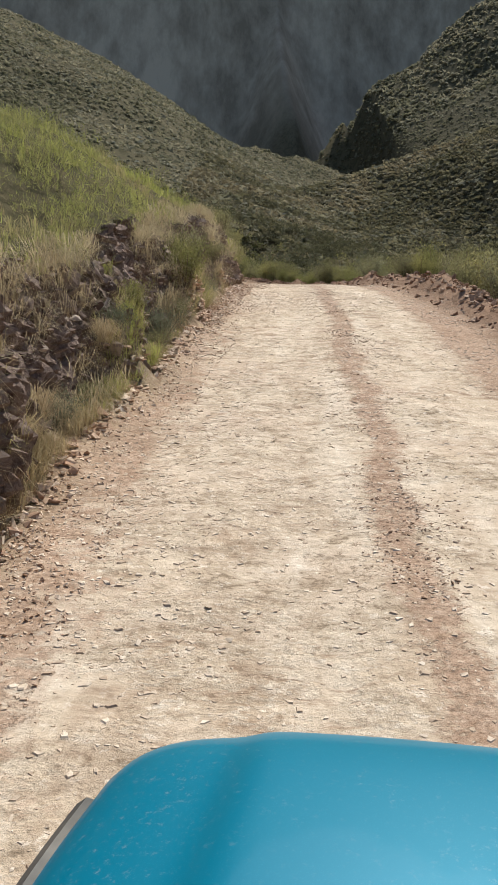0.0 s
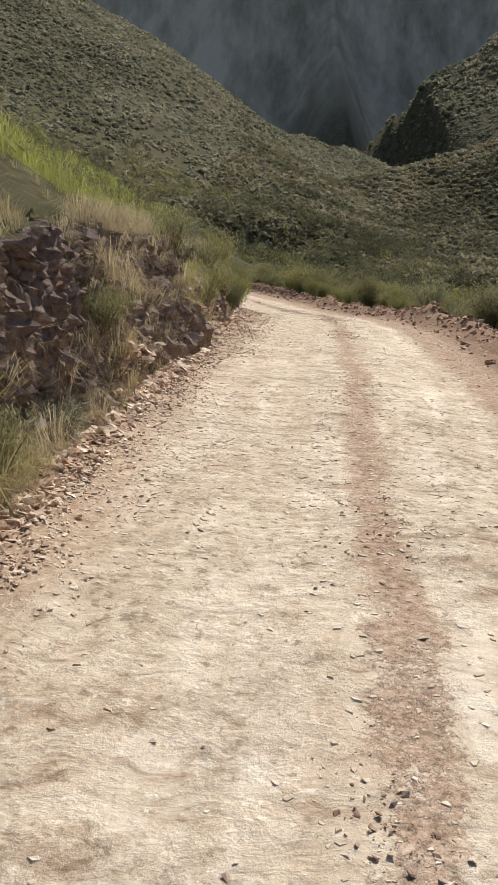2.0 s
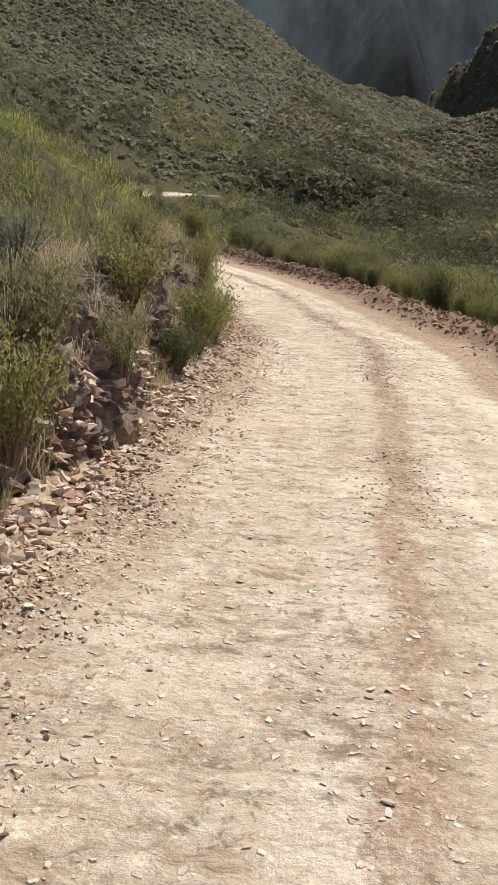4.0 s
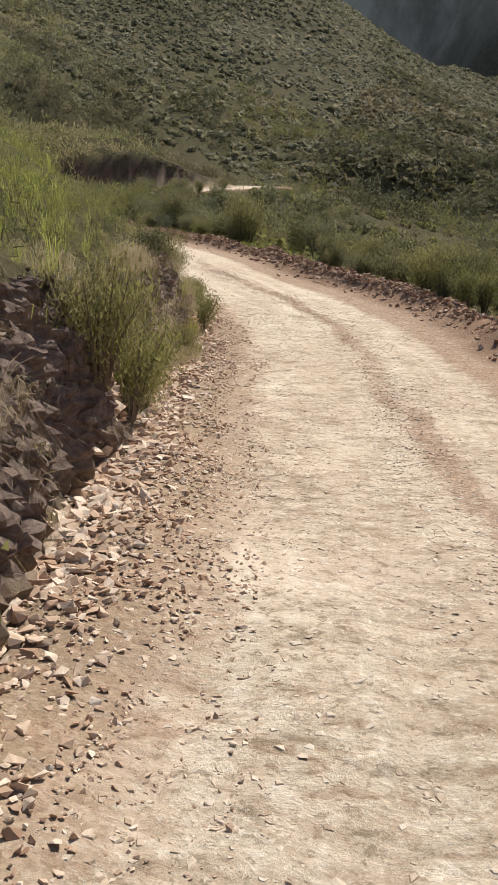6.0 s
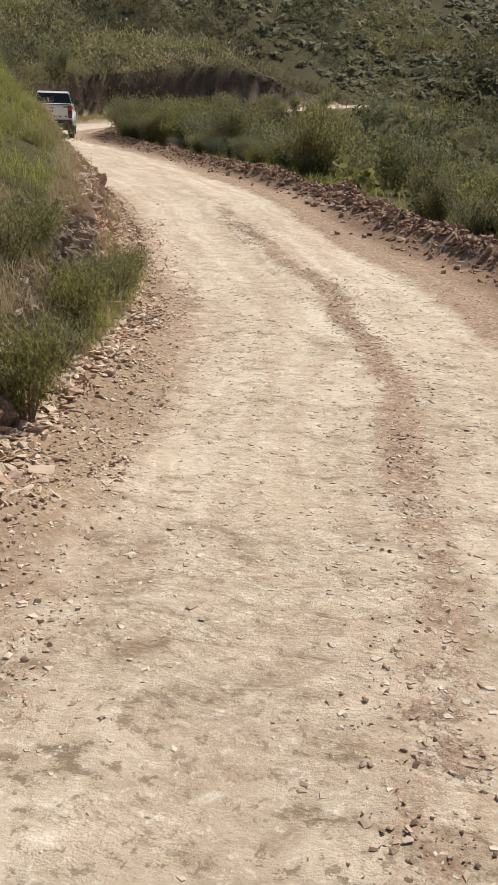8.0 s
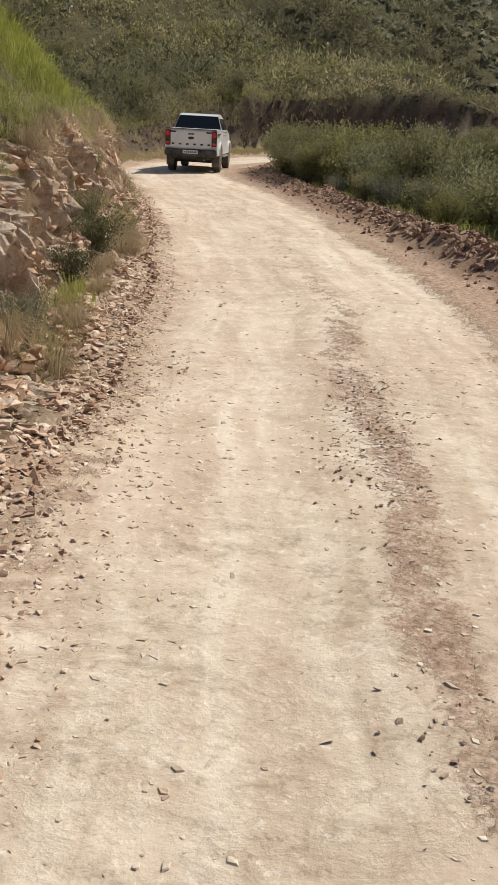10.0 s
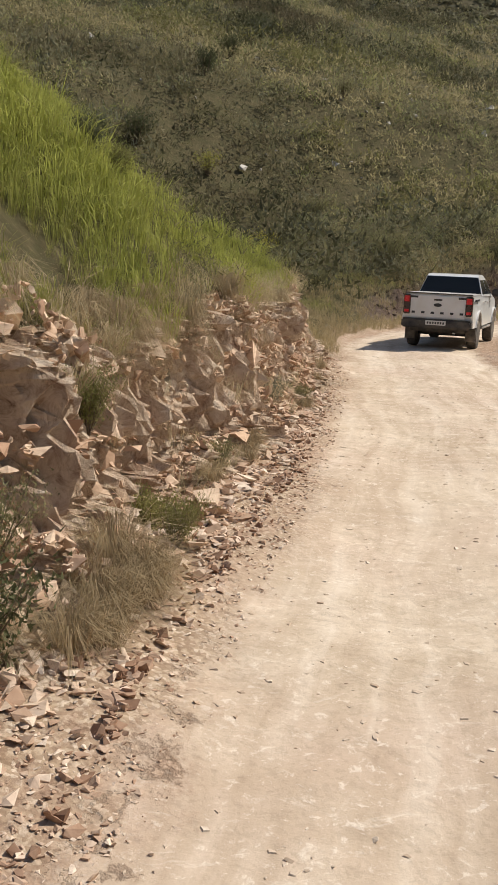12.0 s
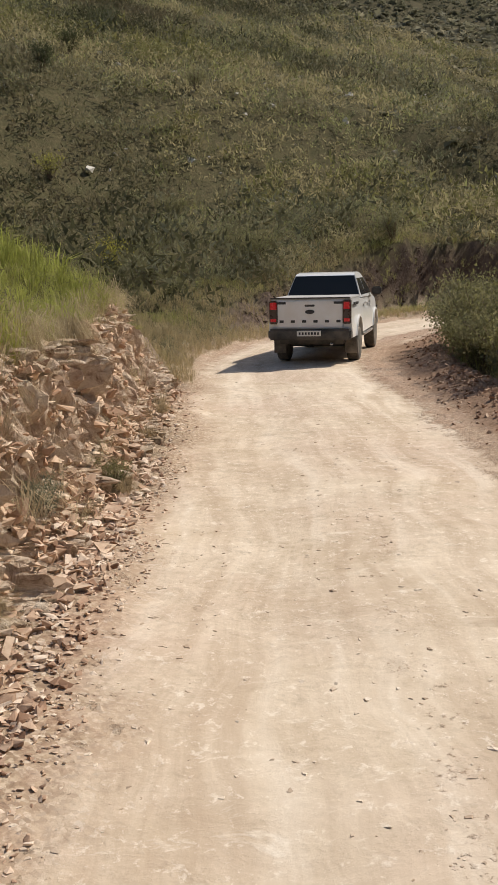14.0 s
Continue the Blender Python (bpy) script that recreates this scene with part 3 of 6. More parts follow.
def turns(n, tilt=None):
    """n random turns; with tilt, upright ones that lean by about so many radians."""
    if tilt is None:
        q = rng.normal(size=(n, 4))
    else:
        a, b, h = rng.uniform(0, 2 * np.pi, n), rng.uniform(0, 2 * np.pi, n), np.abs(rng.normal(0, tilt, n)) / 2
        lean = np.stack([np.cos(h), np.sin(h) * np.cos(b), np.sin(h) * np.sin(b), 0 * h], 1)
        w, x, y, z = lean.T
        c, s = np.cos(a / 2), np.sin(a / 2)
        q = np.stack([w * c - z * s, x * c + y * s, y * c - x * s, w * s + z * c], 1)
    q /= np.linalg.norm(q, axis=1)[:, None]
    w, x, y, z = q.T
    return np.stack([np.stack([1 - 2 * (y * y + z * z), 2 * (x * y - w * z), 2 * (x * z + w * y)], -1),
                     np.stack([2 * (x * y + w * z), 1 - 2 * (x * x + z * z), 2 * (y * z - w * x)], -1),
                     np.stack([2 * (x * z - w * y), 2 * (y * z + w * x), 1 - 2 * (x * x + y * y)], -1)], 1)


def mesh_of(name, co, tris, material, tone=None, smooth=False):
    me = bpy.data.meshes.new(name)
    me.vertices.add(len(co))
    me.vertices.foreach_set("co", np.asarray(co, np.float32).ravel())
    me.loops.add(tris.size)
    me.loops.foreach_set("vertex_index", tris.astype(np.int32).ravel())
    me.polygons.add(len(tris))
    me.polygons.foreach_set("loop_start", np.arange(0, tris.size, 3, dtype=np.int32))
    me.polygons.foreach_set("use_smooth", np.full(len(tris), smooth, bool))
    if tone is not None:
        me.attributes.new("tone", "FLOAT", "POINT").data.foreach_set("value", np.asarray(tone, np.float32))
    me.update(calc_edges=True)
    me.materials.append(material)
    return me


def strewn(name, shapes, place, turn, size, material, tone=None):
    """One mesh of many copies of the shapes (vertices, triangles), each placed, turned and sized (a number or three)."""
    n = len(place)
    size = np.broadcast_to(np.asarray(size, float).reshape(n, -1), (n, 3))
    pick = rng.integers(0, len(shapes), n)
    cos, trs, tns, base = [], [], [], 0
    for k, (v, f) in enumerate(shapes):
        i = np.flatnonzero(pick == k)
        if not len(i):
            continue
        c = np.einsum("nij,nvj->nvi", turn[i], v[None] * size[i][:, None]) + place[i][:, None]
        cos.append(c.reshape(-1, 3))
        trs.append((f[None] + (np.arange(len(i)) * len(v))[:, None, None]).reshape(-1, 3) + base)
        if tone is not None:
            tns.append(np.repeat(tone[i], len(v)))
        base += len(i) * len(v)
    return mesh_of(name, np.concatenate(cos), np.concatenate(trs), material, np.concatenate(tns) if tone is not None else None)


def stone_shape(points, flat):
    """An angular stone about one unit across: the hull of a few points on a flattened egg."""
    bm = bmesh.new()
    for _ in range(points):
        p = rng.normal(size=3)
        p = p / np.max(np.abs(p)) ** 0.6 / np.linalg.norm(p) ** 0.4 * rng.uniform(0.36, 0.52)
        bm.verts.new((p[0] * 1.15, p[1] * 0.8, p[2] * flat))
    out = bmesh.ops.convex_hull(bm, input=bm.verts)
    bmesh.ops.delete(bm, geom=[g for g in out["geom_interior"] if isinstance(g, bmesh.types.BMVert)], context="VERTS")
    bmesh.ops.triangulate(bm, faces=bm.faces)
    bm.verts.index_update()
    v, f = np.array([list(q.co) for q in bm.verts]), np.array([[q.index for q in t.verts] for t in bm.faces])
    bm.free()
    return v, f


STONES = [stone_shape(int(rng.integers(9, 13)), rng.uniform(0.4, 0.8)) for _ in range(14)]
SLABS = [stone_shape(int(rng.integers(10, 14)), rng.uniform(0.22, 0.4)) for _ in range(8)]


def block_shape(wide, flat):
    """A split rock fragment: a box with skewed, unequal corners."""
    v = np.array([[a, b, c] for a in (-0.5, 0.5) for b in (-0.5, 0.5) for c in (-0.5, 0.5)]) * [1.0, wide, flat]
    v = v + np.clip(rng.normal(0, 0.19, v.shape), -0.34, 0.34) * [1.0, wide, flat]
    v[:, 0] += rng.normal(0, 0.35) * v[:, 2] / flat * 0.3
    v[:, 1] *= 1 + rng.normal(0, 0.35) * v[:, 0]
    f = np.array([[0, 1, 3], [0, 3, 2], [4, 6, 7], [4, 7, 5], [0, 4, 5], [0, 5, 1], [2, 3, 7], [2, 7, 6], [0, 2, 6], [0, 6, 4], [1, 5, 7], [1, 7, 3]])
    return v, f


PLATES = [block_shape(rng.uniform(0.55, 0.95), rng.uniform(0.2, 0.34)) for _ in range(10)]
BLOCKS = [block_shape(rng.uniform(0.45, 0.9), rng.uniform(0.25, 0.6)) for _ in range(14)]
def chip_shape():
    """A thin flake of stone with an uneven outline, one unit across, open below."""
    k = int(rng.integers(4, 6))
    a = np.sort(np.linspace(0, 2 * np.pi, k, endpoint=False) + rng.uniform(-0.4, 0.4, k))
    r = rng.uniform(0.3, 0.58, k)
    rim = np.stack([1.25 * r * np.cos(a), 0.85 * r * np.sin(a)], 1)
    top = np.c_[rim * 0.72, rng.uniform(0.05, 0.12, k)]
    low = np.c_[rim, np.full(k, -0.05)]
    f = [[0, i, i + 1] for i in range(1, k - 1)]
    for i in range(k):
        j = (i + 1) % k
        f += [[i, k + i, k + j], [i, k + j, j]]
    return np.vstack([top, low]), np.array(f)


CHIPS = [chip_shape() for _ in range(14)]
PEBBLES = [stone_shape(8, rng.uniform(0.5, 0.8)) for _ in range(10)]
FLATS = [stone_shape(8, rng.uniform(0.28, 0.5)) for _ in range(10)]


def stone_material(name, dark, mid, light):
    m, t, b = mat(name)
    n = Nodes(t)
    geo = t.nodes.new("ShaderNodeNewGeometry").outputs["Random Per Island"]
    obj = t.nodes.new("ShaderNodeObjectInfo").outputs["Random"]
    r = n.math("FRACT", n.math("ADD", geo, obj))
    col = n.ramp(r, (0.0, dark), (0.45, mid), (0.9, light))
    vein = n.noise(9, 6, 0.7, n.stretched(1, 1, 2.2), 0.8)
    col = n.mix(n.ramp(vein, (0.35, 0.6), (0.6, 0.0)), col, dark)
    col = n.mix(n.ramp(n.noise(2.0, 4, 0.6, n.place), (0.55, 0.0), (0.75, 0.5)), col, light)
    n.put(b.inputs["Base Color"], col)
    b.inputs["Roughness"].default_value = 0.9
    b.inputs["Specular IOR Level"].default_value = 0.08
    n.put(b.inputs["Normal"], n.bump(n.noise(30, 6, 0.7, n.place), 0.35, 0.015))
    return m


RUBBLE = stone_material("rubble", (0.38, 0.255, 0.175), (0.62, 0.47, 0.345), (0.80, 0.68, 0.55))
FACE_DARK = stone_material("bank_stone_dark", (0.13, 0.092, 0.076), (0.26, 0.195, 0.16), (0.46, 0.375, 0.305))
# earth of the far cut, colour deepened to carry the shade on its face
FACE_SHADED = stone_material("cut_earth_shaded", (0.045, 0.032, 0.025), (0.085, 0.06, 0.046), (0.16, 0.12, 0.09))
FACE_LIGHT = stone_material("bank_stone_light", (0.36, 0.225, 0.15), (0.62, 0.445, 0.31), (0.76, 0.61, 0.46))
GRAVEL = stone_material("gravel", (0.36, 0.225, 0.15), (0.59, 0.43, 0.31), (0.79, 0.66, 0.53))
BERM = stone_material("berm_stone", (0.20, 0.115, 0.075), (0.38, 0.24, 0.16), (0.56, 0.41, 0.30))
ROAD_STONE = stone_material("road_stone", (0.42, 0.32, 0.235), (0.58, 0.465, 0.36), (0.74, 0.635, 0.52))
FLAKE = stone_material("road_flake", (0.44, 0.325, 0.23), (0.62, 0.49, 0.37), (0.78, 0.665, 0.535))
PALE_STONE = stone_material("pale_stone", (0.30, 0.27, 0.23), (0.48, 0.44, 0.38), (0.66, 0.62, 0.55))
CLOD = stone_material("clod", (0.19, 0.118, 0.08), (0.36, 0.245, 0.172), (0.62, 0.48, 0.365))


def leaf_material(name, *colours, through=0.35, rough=0.75, vary=1.0):
    """Leaves: colour by the plant's own tone and by leaf, with light shining through."""
    m, t, b = mat(name)
    n = Nodes(t)
    r = t.nodes.new("ShaderNodeNewGeometry").outputs["Random Per Island"]
    o = t.nodes.new("ShaderNodeObjectInfo").outputs["Random"]
    k = n.math("FRACT", n.math("ADD", n.attr("tone"), n.math("MULTIPLY", o, vary)))
    col = n.ramp(k, *[(i / max(len(colours) - 1, 1), c) for i, c in enumerate(colours)])
    col = n.mix(n.ramp(r, (0.0, 0.45), (0.4, 0.0)), col, (0.06, 0.06, 0.03))
    col = n.mix(n.ramp(r, (0.84, 0.0), (0.95, 0.25)), col, (0.34, 0.30, 0.165))
    n.put(b.inputs["Base Color"], col)
    b.inputs["Roughness"].default_value = rough
    b.inputs["Specular IOR Level"].default_value = 0.12
    tr = t.nodes.new("ShaderNodeBsdfTranslucent")
    n.put(tr.inputs["Color"], col)
    mx = t.nodes.new("ShaderNodeMixShader")
    mx.inputs[0].default_value = through
    t.links.new(b.outputs[0], mx.inputs[1])
    t.links.new(tr.outputs[0], mx.inputs[2])
    t.links.new(mx.outputs[0], t.nodes["Material Output"].inputs[0])
    return m


SCRUB = leaf_material("scrub_leaf", (0.20, 0.192, 0.096), (0.25, 0.24, 0.112), (0.32, 0.29, 0.15), (0.23, 0.235, 0.14), (0.37, 0.335, 0.175), through=0.5)
HEATH = leaf_material("heath_sprig", (0.15, 0.125, 0.074), (0.205, 0.19, 0.098), (0.30, 0.255, 0.148), (0.265, 0.26, 0.168), (0.33, 0.335, 0.135), (0.44, 0.375, 0.21), vary=0.0, through=0.45)
HILL_BUSH = leaf_material("hill_bush_leaf", (0.075, 0.076, 0.04), (0.105, 0.102, 0.052), (0.15, 0.138, 0.072), (0.14, 0.142, 0.092), (0.25, 0.235, 0.09), vary=0.0, through=0.4)
FAR_LEAF = leaf_material("valley_leaf", (0.175, 0.168, 0.108), (0.225, 0.214, 0.138), (0.285, 0.265, 0.175), (0.265, 0.255, 0.185), (0.345, 0.31, 0.21), vary=0.0, through=0.45)
TOP_LEAF = leaf_material("bank_heath_sprig", (0.125, 0.122, 0.062), (0.17, 0.168, 0.075), (0.31, 0.28, 0.14), (0.28, 0.288, 0.10), (0.36, 0.36, 0.12), vary=0.0, through=0.45)
SPUR_LEAF = leaf_material("spur_leaf", (0.14, 0.125, 0.07), (0.175, 0.158, 0.09), (0.235, 0.205, 0.12), (0.205, 0.188, 0.118), (0.29, 0.24, 0.145), vary=0.0, through=0.4)
FRESH = leaf_material("fresh_leaf", (0.27, 0.265, 0.09), (0.21, 0.21, 0.08), (0.33, 0.305, 0.11), (0.26, 0.235, 0.11), through=0.5)
MIXED = leaf_material("mixed_leaf", (0.13, 0.13, 0.06), (0.19, 0.182, 0.08), (0.30, 0.285, 0.10), (0.22, 0.205, 0.12), (0.27, 0.25, 0.10), vary=0.6, through=0.45)
GREY_LEAF = leaf_material("grey_leaf", (0.25, 0.26, 0.19), (0.19, 0.20, 0.13), (0.28, 0.28, 0.20), through=0.4)
DARK_LEAF = leaf_material("dark_leaf", (0.11, 0.12, 0.06), (0.095, 0.105, 0.055), (0.145, 0.15, 0.072), through=0.4)
YELLOW = leaf_material("yellow_flower_sprig", (0.55, 0.48, 0.08), (0.42, 0.42, 0.10), (0.60, 0.52, 0.12), through=0.4)
GRASS = leaf_material("grass_blade", (0.44, 0.35, 0.20), (0.41, 0.36, 0.17), (0.37, 0.37, 0.12), (0.41, 0.43, 0.115), (0.46, 0.475, 0.125), vary=0.0, through=0.5)
STRAW = leaf_material("dry_grass_blade", (0.53, 0.43, 0.27), (0.44, 0.345, 0.215), (0.60, 0.50, 0.33), (0.47, 0.40, 0.235), vary=0.0, through=0.5)
m, t, b = mat("twig")
nn = Nodes(t)
nn.put(b.inputs["Base Color"], nn.mix(nn.noise(30, 4, 0.6, nn.place), (0.09, 0.06, 0.04), (0.20, 0.15, 0.10)))
b.inputs["Roughness"].default_value = 0.9
TWIG = m


def clump_shape(leaves, size, shape=(0.5, 0.5, 0.5), lift=0.45, plain=False):
    """A rough bush: leaf-sized faces over an uneven cushion, one unit across."""
    p = rng.normal(size=(leaves, 3))
    p /= np.linalg.norm(p, axis=1)[:, None]
    p[:, 2] = np.abs(p[:, 2]) * 1.0 - 0.12
    lobes = rng.normal(size=(5, 3))
    lobes /= np.linalg.norm(lobes, axis=1)[:, None]
    r = 0.66 + 0.34 * np.max(np.clip(p @ lobes.T, 0, 1) ** 3, axis=1) - np.abs(rng.normal(0, 0.16, leaves))
    c = p * r[:, None] * np.array(shape)
    c[:, 2] += 0.04
    t = turns(leaves)
    up = np.array([0, 0, 1.0]) * lift + p
    tri = np.array([[-0.5, -0.3, 0], [0.5, -0.3, 0], [0.32, 0.5, 0.1], [-0.28, 0.42, 0.1]]) * size
    s = rng.uniform(0.6, 1.4, leaves)
    v = np.einsum("nij,vj->nvi", t, tri) * s[:, None, None] + c[:, None]
    f = np.array([[0, 1, 2], [0, 2, 3]])[None] + (np.arange(leaves) * 4)[:, None, None]
    if plain:
        v, f = v[:, :3], np.arange(leaves * 3).reshape(-1, 1, 3)
    return v.reshape(-1, 3), f.reshape(-1, 3)


def tuft_shape(blades, spread, droop, width=0.012):
    """A tuft of grass, one unit high: thin tapered blades that bend outwards."""
    vs, fs = [], []
    for i in range(blades):
        a, h = rng.uniform(0, 2 * np.pi), rng.uniform(0.5, 1.0)
        out, w = rng.uniform(0.1, 1) * spread, width * rng.uniform(0.7, 1.4)
        d, side = np.array([math.cos(a), math.sin(a), 0]), np.array([-math.sin(a), math.cos(a), 0])
        b0 = d * rng.uniform(0, 0.12)
        m1 = b0 + d * out * 0.35 + np.array([0, 0, h * 0.6])
        tip = b0 + d * out + np.array([0, 0, h * (1 - droop * rng.uniform(0.2, 1))])
        k = len(vs)
        vs += [b0, m1 - side * w, m1 + side * w, tip]
        fs += [[k, k + 2, k + 1], [k + 1, k + 2, k + 3]]
    return np.array(vs), np.array(fs)


def heath_shape(sprigs, upright, broad, long=0.24):
    """A low heath bush, one unit across: small single sprigs over an uneven cushion, some standing up out of it."""
    a, r = rng.uniform(0, 2 * np.pi, sprigs), 0.5 * np.sqrt(rng.uniform(0, 1, sprigs))
    lop = 1 + 0.35 * np.sin(a * 2 + rng.uniform(0, 6)) + 0.2 * np.sin(a * 3 + rng.uniform(0, 6))
    r = r * lop
    top = 0.62 * np.sqrt(np.clip(1 - (1.7 * r) ** 2, 0.04, 1))
    c = np.stack([r * np.cos(a), r * np.sin(a), top * rng.uniform(0.35, 1.0, sprigs)], 1)
    d = rng.normal(size=(sprigs, 3))
    d[:, 2] = np.abs(d[:, 2]) * upright
    d = d / np.linalg.norm(d, axis=1)[:, None] * rng.uniform(0.6, 1.4, sprigs)[:, None] * long
    side = np.cross(d, rng.normal(size=(sprigs, 3)))
    side = side / np.linalg.norm(side, axis=1)[:, None] * rng.uniform(0.5, 1.1, sprigs)[:, None] * broad
    v = np.stack([c - side, c + side, c + d], 1).reshape(-1, 3)
    return v, np.arange(sprigs * 3).reshape(-1, 3)


def spots(n, x0, x1, y0, y1):
    """Random places in a rectangle, with what the land is there."""
    x, y = rng.uniform(x0, x1, n), rng.uniform(y0, y1, n)
    st, off, half, zr = roadside(x, y)
    return x, y, st, off, np.abs(off) - half, half


def ground_at(x, y):
    return land(x, y)[0]


def beside(n, st0, st1, d0, d1, side):
    """Random places along the road between two stations, d0 to d1 beyond its edge (side 1: left, -1: right; 0: on the road, offsets)."""
    st = rng.uniform(st0, st1, n)
    d = rng.uniform(d0, d1, n)
    i = st * 12
    k = np.clip(i.astype(int), 0, len(LINE) - 2)
    u = (i - k)[:, None]
    c = LINE[k] * (1 - u) + LINE[k + 1] * u
    t = TAN[k] * (1 - u) + TAN[k + 1] * u
    t /= np.linalg.norm(t, axis=1)[:, None]
    nrm = np.stack([-t[:, 1], t[:, 0]], 1)
    o = d if side == 0 else side * (c[:, 2] + d)
    p = c[:, :2] + nrm * o[:, None]
    return p[:, 0], p[:, 1], st, d


# ---- far and middle scrub, grass and gravel: too many to count ----
def scrub(name, label, shapes, x, y, size, tall, material, sink=0.06):
    z = sheet_at(x, y)
    n = len(x)
    tone = np.clip(0.42 + 0.85 * fbm(x, y, 11, 4, 41) + rng.normal(0, 0.22, n), 0, 0.99)
    s = np.stack([size, size, size * tall], 1)
    me = strewn(name, shapes, np.stack([x, y, z - sink * size], 1), turns(n, 0.12), s, material, tone)
    tagged(new(name, me), label, "shrubs", kind="stuff")


def build_scrub():
    far = [clump_shape(8, 0.46, plain=True) for _ in range(8)]
    lush = [clump_shape(48, 0.14) for _ in range(6)]
    bushy = [heath_shape(60, 1.2, 0.028, 0.12) for _ in range(8)]
    # flank above the bend and the land on both sides of the road: low heath, with rounder bushes among it
    fine, broad = [heath_shape(140, 1.6, 0.015, 0.095) for _ in range(10)], [heath_shape(28, 1.5, 0.036, 0.15) for _ in range(10)]
    x, y, st, off, d, half = spots(54000, -125, 22, 26, 160)
    wedge = (x > -8.7 - 1.95 * (y - 44)) & (y - 26 > 0.15 * (x + 8))
    free = np.where(off > 0, (d > 6.5) | ((st > 15.4) & (d > along(FOOT, st) + along(RISE, st) + 0.15 + 2.2 * step(17.3, 16.7, st))), d > 6) & wedge | (st > 22)
    dens = np.clip(1.15 - 0.005 * np.hypot(x + 15, y - 65), 0.45, 1) * np.clip(0.95 + 0.7 * fbm(x, y, 2.6, 2, 51), 0.35, 1)
    keep = free & (rng.uniform(0, 1, len(x)) < dens * np.where(off > 0, 1.0, 0.4))
    far_off = np.hypot(x + 15, y - 62) > 34
    for name, shapes, k in (("hillside_heath", fine, keep & ~far_off), ("upper_heath", broad, keep & far_off)):
        size = 0.8 + 1.0 * rng.uniform(0, 1, k.sum()) ** 2 + 0.006 * np.hypot(x[k] + 15, y[k] - 65)
        size = size * np.where(off[k] > 0, 1.0, 0.6)
        scrub(name, "low olive and grey-brown heath covering the hillside above the road", shapes, x[k], y[k], size, rng.uniform(0.7, 1.25, k.sum()), HEATH)
    x, y, st, off, d, half = spots(19000, -125, 22, 26, 160)
    wedge = (x > -8.7 - 1.95 * (y - 44)) & (y - 26 > 0.15 * (x + 8))
    free = np.where(off > 0, (d > 6.5) | ((st > 15.2) & (d > along(FOOT, st) + along(RISE, st) + 0.1)), d > 6) & wedge
    keep = free & (rng.uniform(0, 1, len(x)) < 0.4 + 0.9 * fbm(x, y, 12, 3, 53))
    scrub("hillside_scrub", "rounded dark olive bushes dotted over the hillside", bushy, x[keep], y[keep], 0.8 + 2.3 * rng.uniform(0, 1, keep.sum()) ** 2.0, rng.uniform(0.9, 1.3, keep.sum()), HILL_BUSH)
    # thick bushes that fill the land below the open edge
    x, y, st, d = beside(1700, 3.0, 21.0, 2.5, 15.0, -1)
    keep = (np.abs(roadside(x, y)[1]) > 4.2) & (rng.uniform(0, 1, len(x)) < 0.75 + 0.5 * fbm(x, y, 6, 2, 57))
    x, y = x[keep], y[keep]
    scrub("slope_bushes", "thick olive and yellow-green bushes below the open road edge", lush, x, y, rng.uniform(0.7, 1.9, len(x)), rng.uniform(0.8, 1.3, len(x)), MIXED)
    # low heath and fine bushes among the grass on top of the bank
    tops = [heath_shape(130, 2.0, 0.0085, 0.13) for _ in range(8)]
    x, y, st, d = beside(3600, 1.0, 15.0, 0.9, 9.0, 1)
    edge = along(FOOT, st) + along(RISE, st)
    keep = (d > edge + 0.05) & (rng.uniform(0, 1, len(x)) < 0.45 + 0.7 * fbm(x, y, 2.2, 3, 58))
    x, y = x[keep], y[keep]
    scrub("bank_heath", "low olive heath and fine bushes on top of the road bank", tops, x, y, 0.3 + 0.7 * rng.uniform(0, 1, len(x)) ** 1.6, rng.uniform(0.8, 1.4, len(x)), TOP_LEAF)
    # the spur across the hollow, thick with dark round bushes
    x, y = rng.uniform(-16, 75, 15000), rng.uniform(112, 232, 15000)
    keep = (roadside(x, y)[1] ** 2 > 60) & (x < 0.3 * y + 12) & (x > -22 + 0.05 * y)
    x, y = x[keep], y[keep]
    scrub("spur_scrub", "dense dark round bushes covering the spur across the hollow", [clump_shape(14, 0.36, plain=True) for _ in range(8)], x, y, 0.9 + 1.3 * rng.uniform(0, 1, len(x)) ** 1.5, rng.uniform(0.7, 1.1, len(x)), SPUR_LEAF)
    # across the valley
    x, y = rng.uniform(-260, 130, 100000), rng.uniform(105, 420, 100000)
    keep = (x > -0.95 * (y - 45)) & (x < 0.3 * y + 15) & (rng.uniform(0, 1, len(x)) < 0.85 + 0.3 * fbm(x, y, 30, 3, 52)) & (roadside(x, y)[1] ** 2 > 36) & ((y > 128) | (x > 4))
    x, y = x[keep], y[keep]
    scrub("valley_scrub", "dense dark green scrub on the far slopes of the valley", far, x, y, 0.75 + 1.7 * rng.uniform(0, 1, len(x)) ** 2.0, rng.uniform(0.55, 1.0, len(x)), FAR_LEAF)
    x, y = rng.uniform(-175, -35, 11000), rng.uniform(112, 235, 11000)
    keep = (roadside(x, y)[1] ** 2 > 36) & (x > -1.5 * (y - 45))
    x, y = x[keep], y[keep]
    scrub("slope_scrub", "dark olive bushes on the slope behind the bend", far, x, y, 0.6 + 1.3 * rng.uniform(0, 1, len(x)) ** 2, rng.uniform(0.5, 1.0, len(x)), FAR_LEAF)
    x, y = rng.uniform(-20, 190, 9000), rng.uniform(400, 566, 9000)
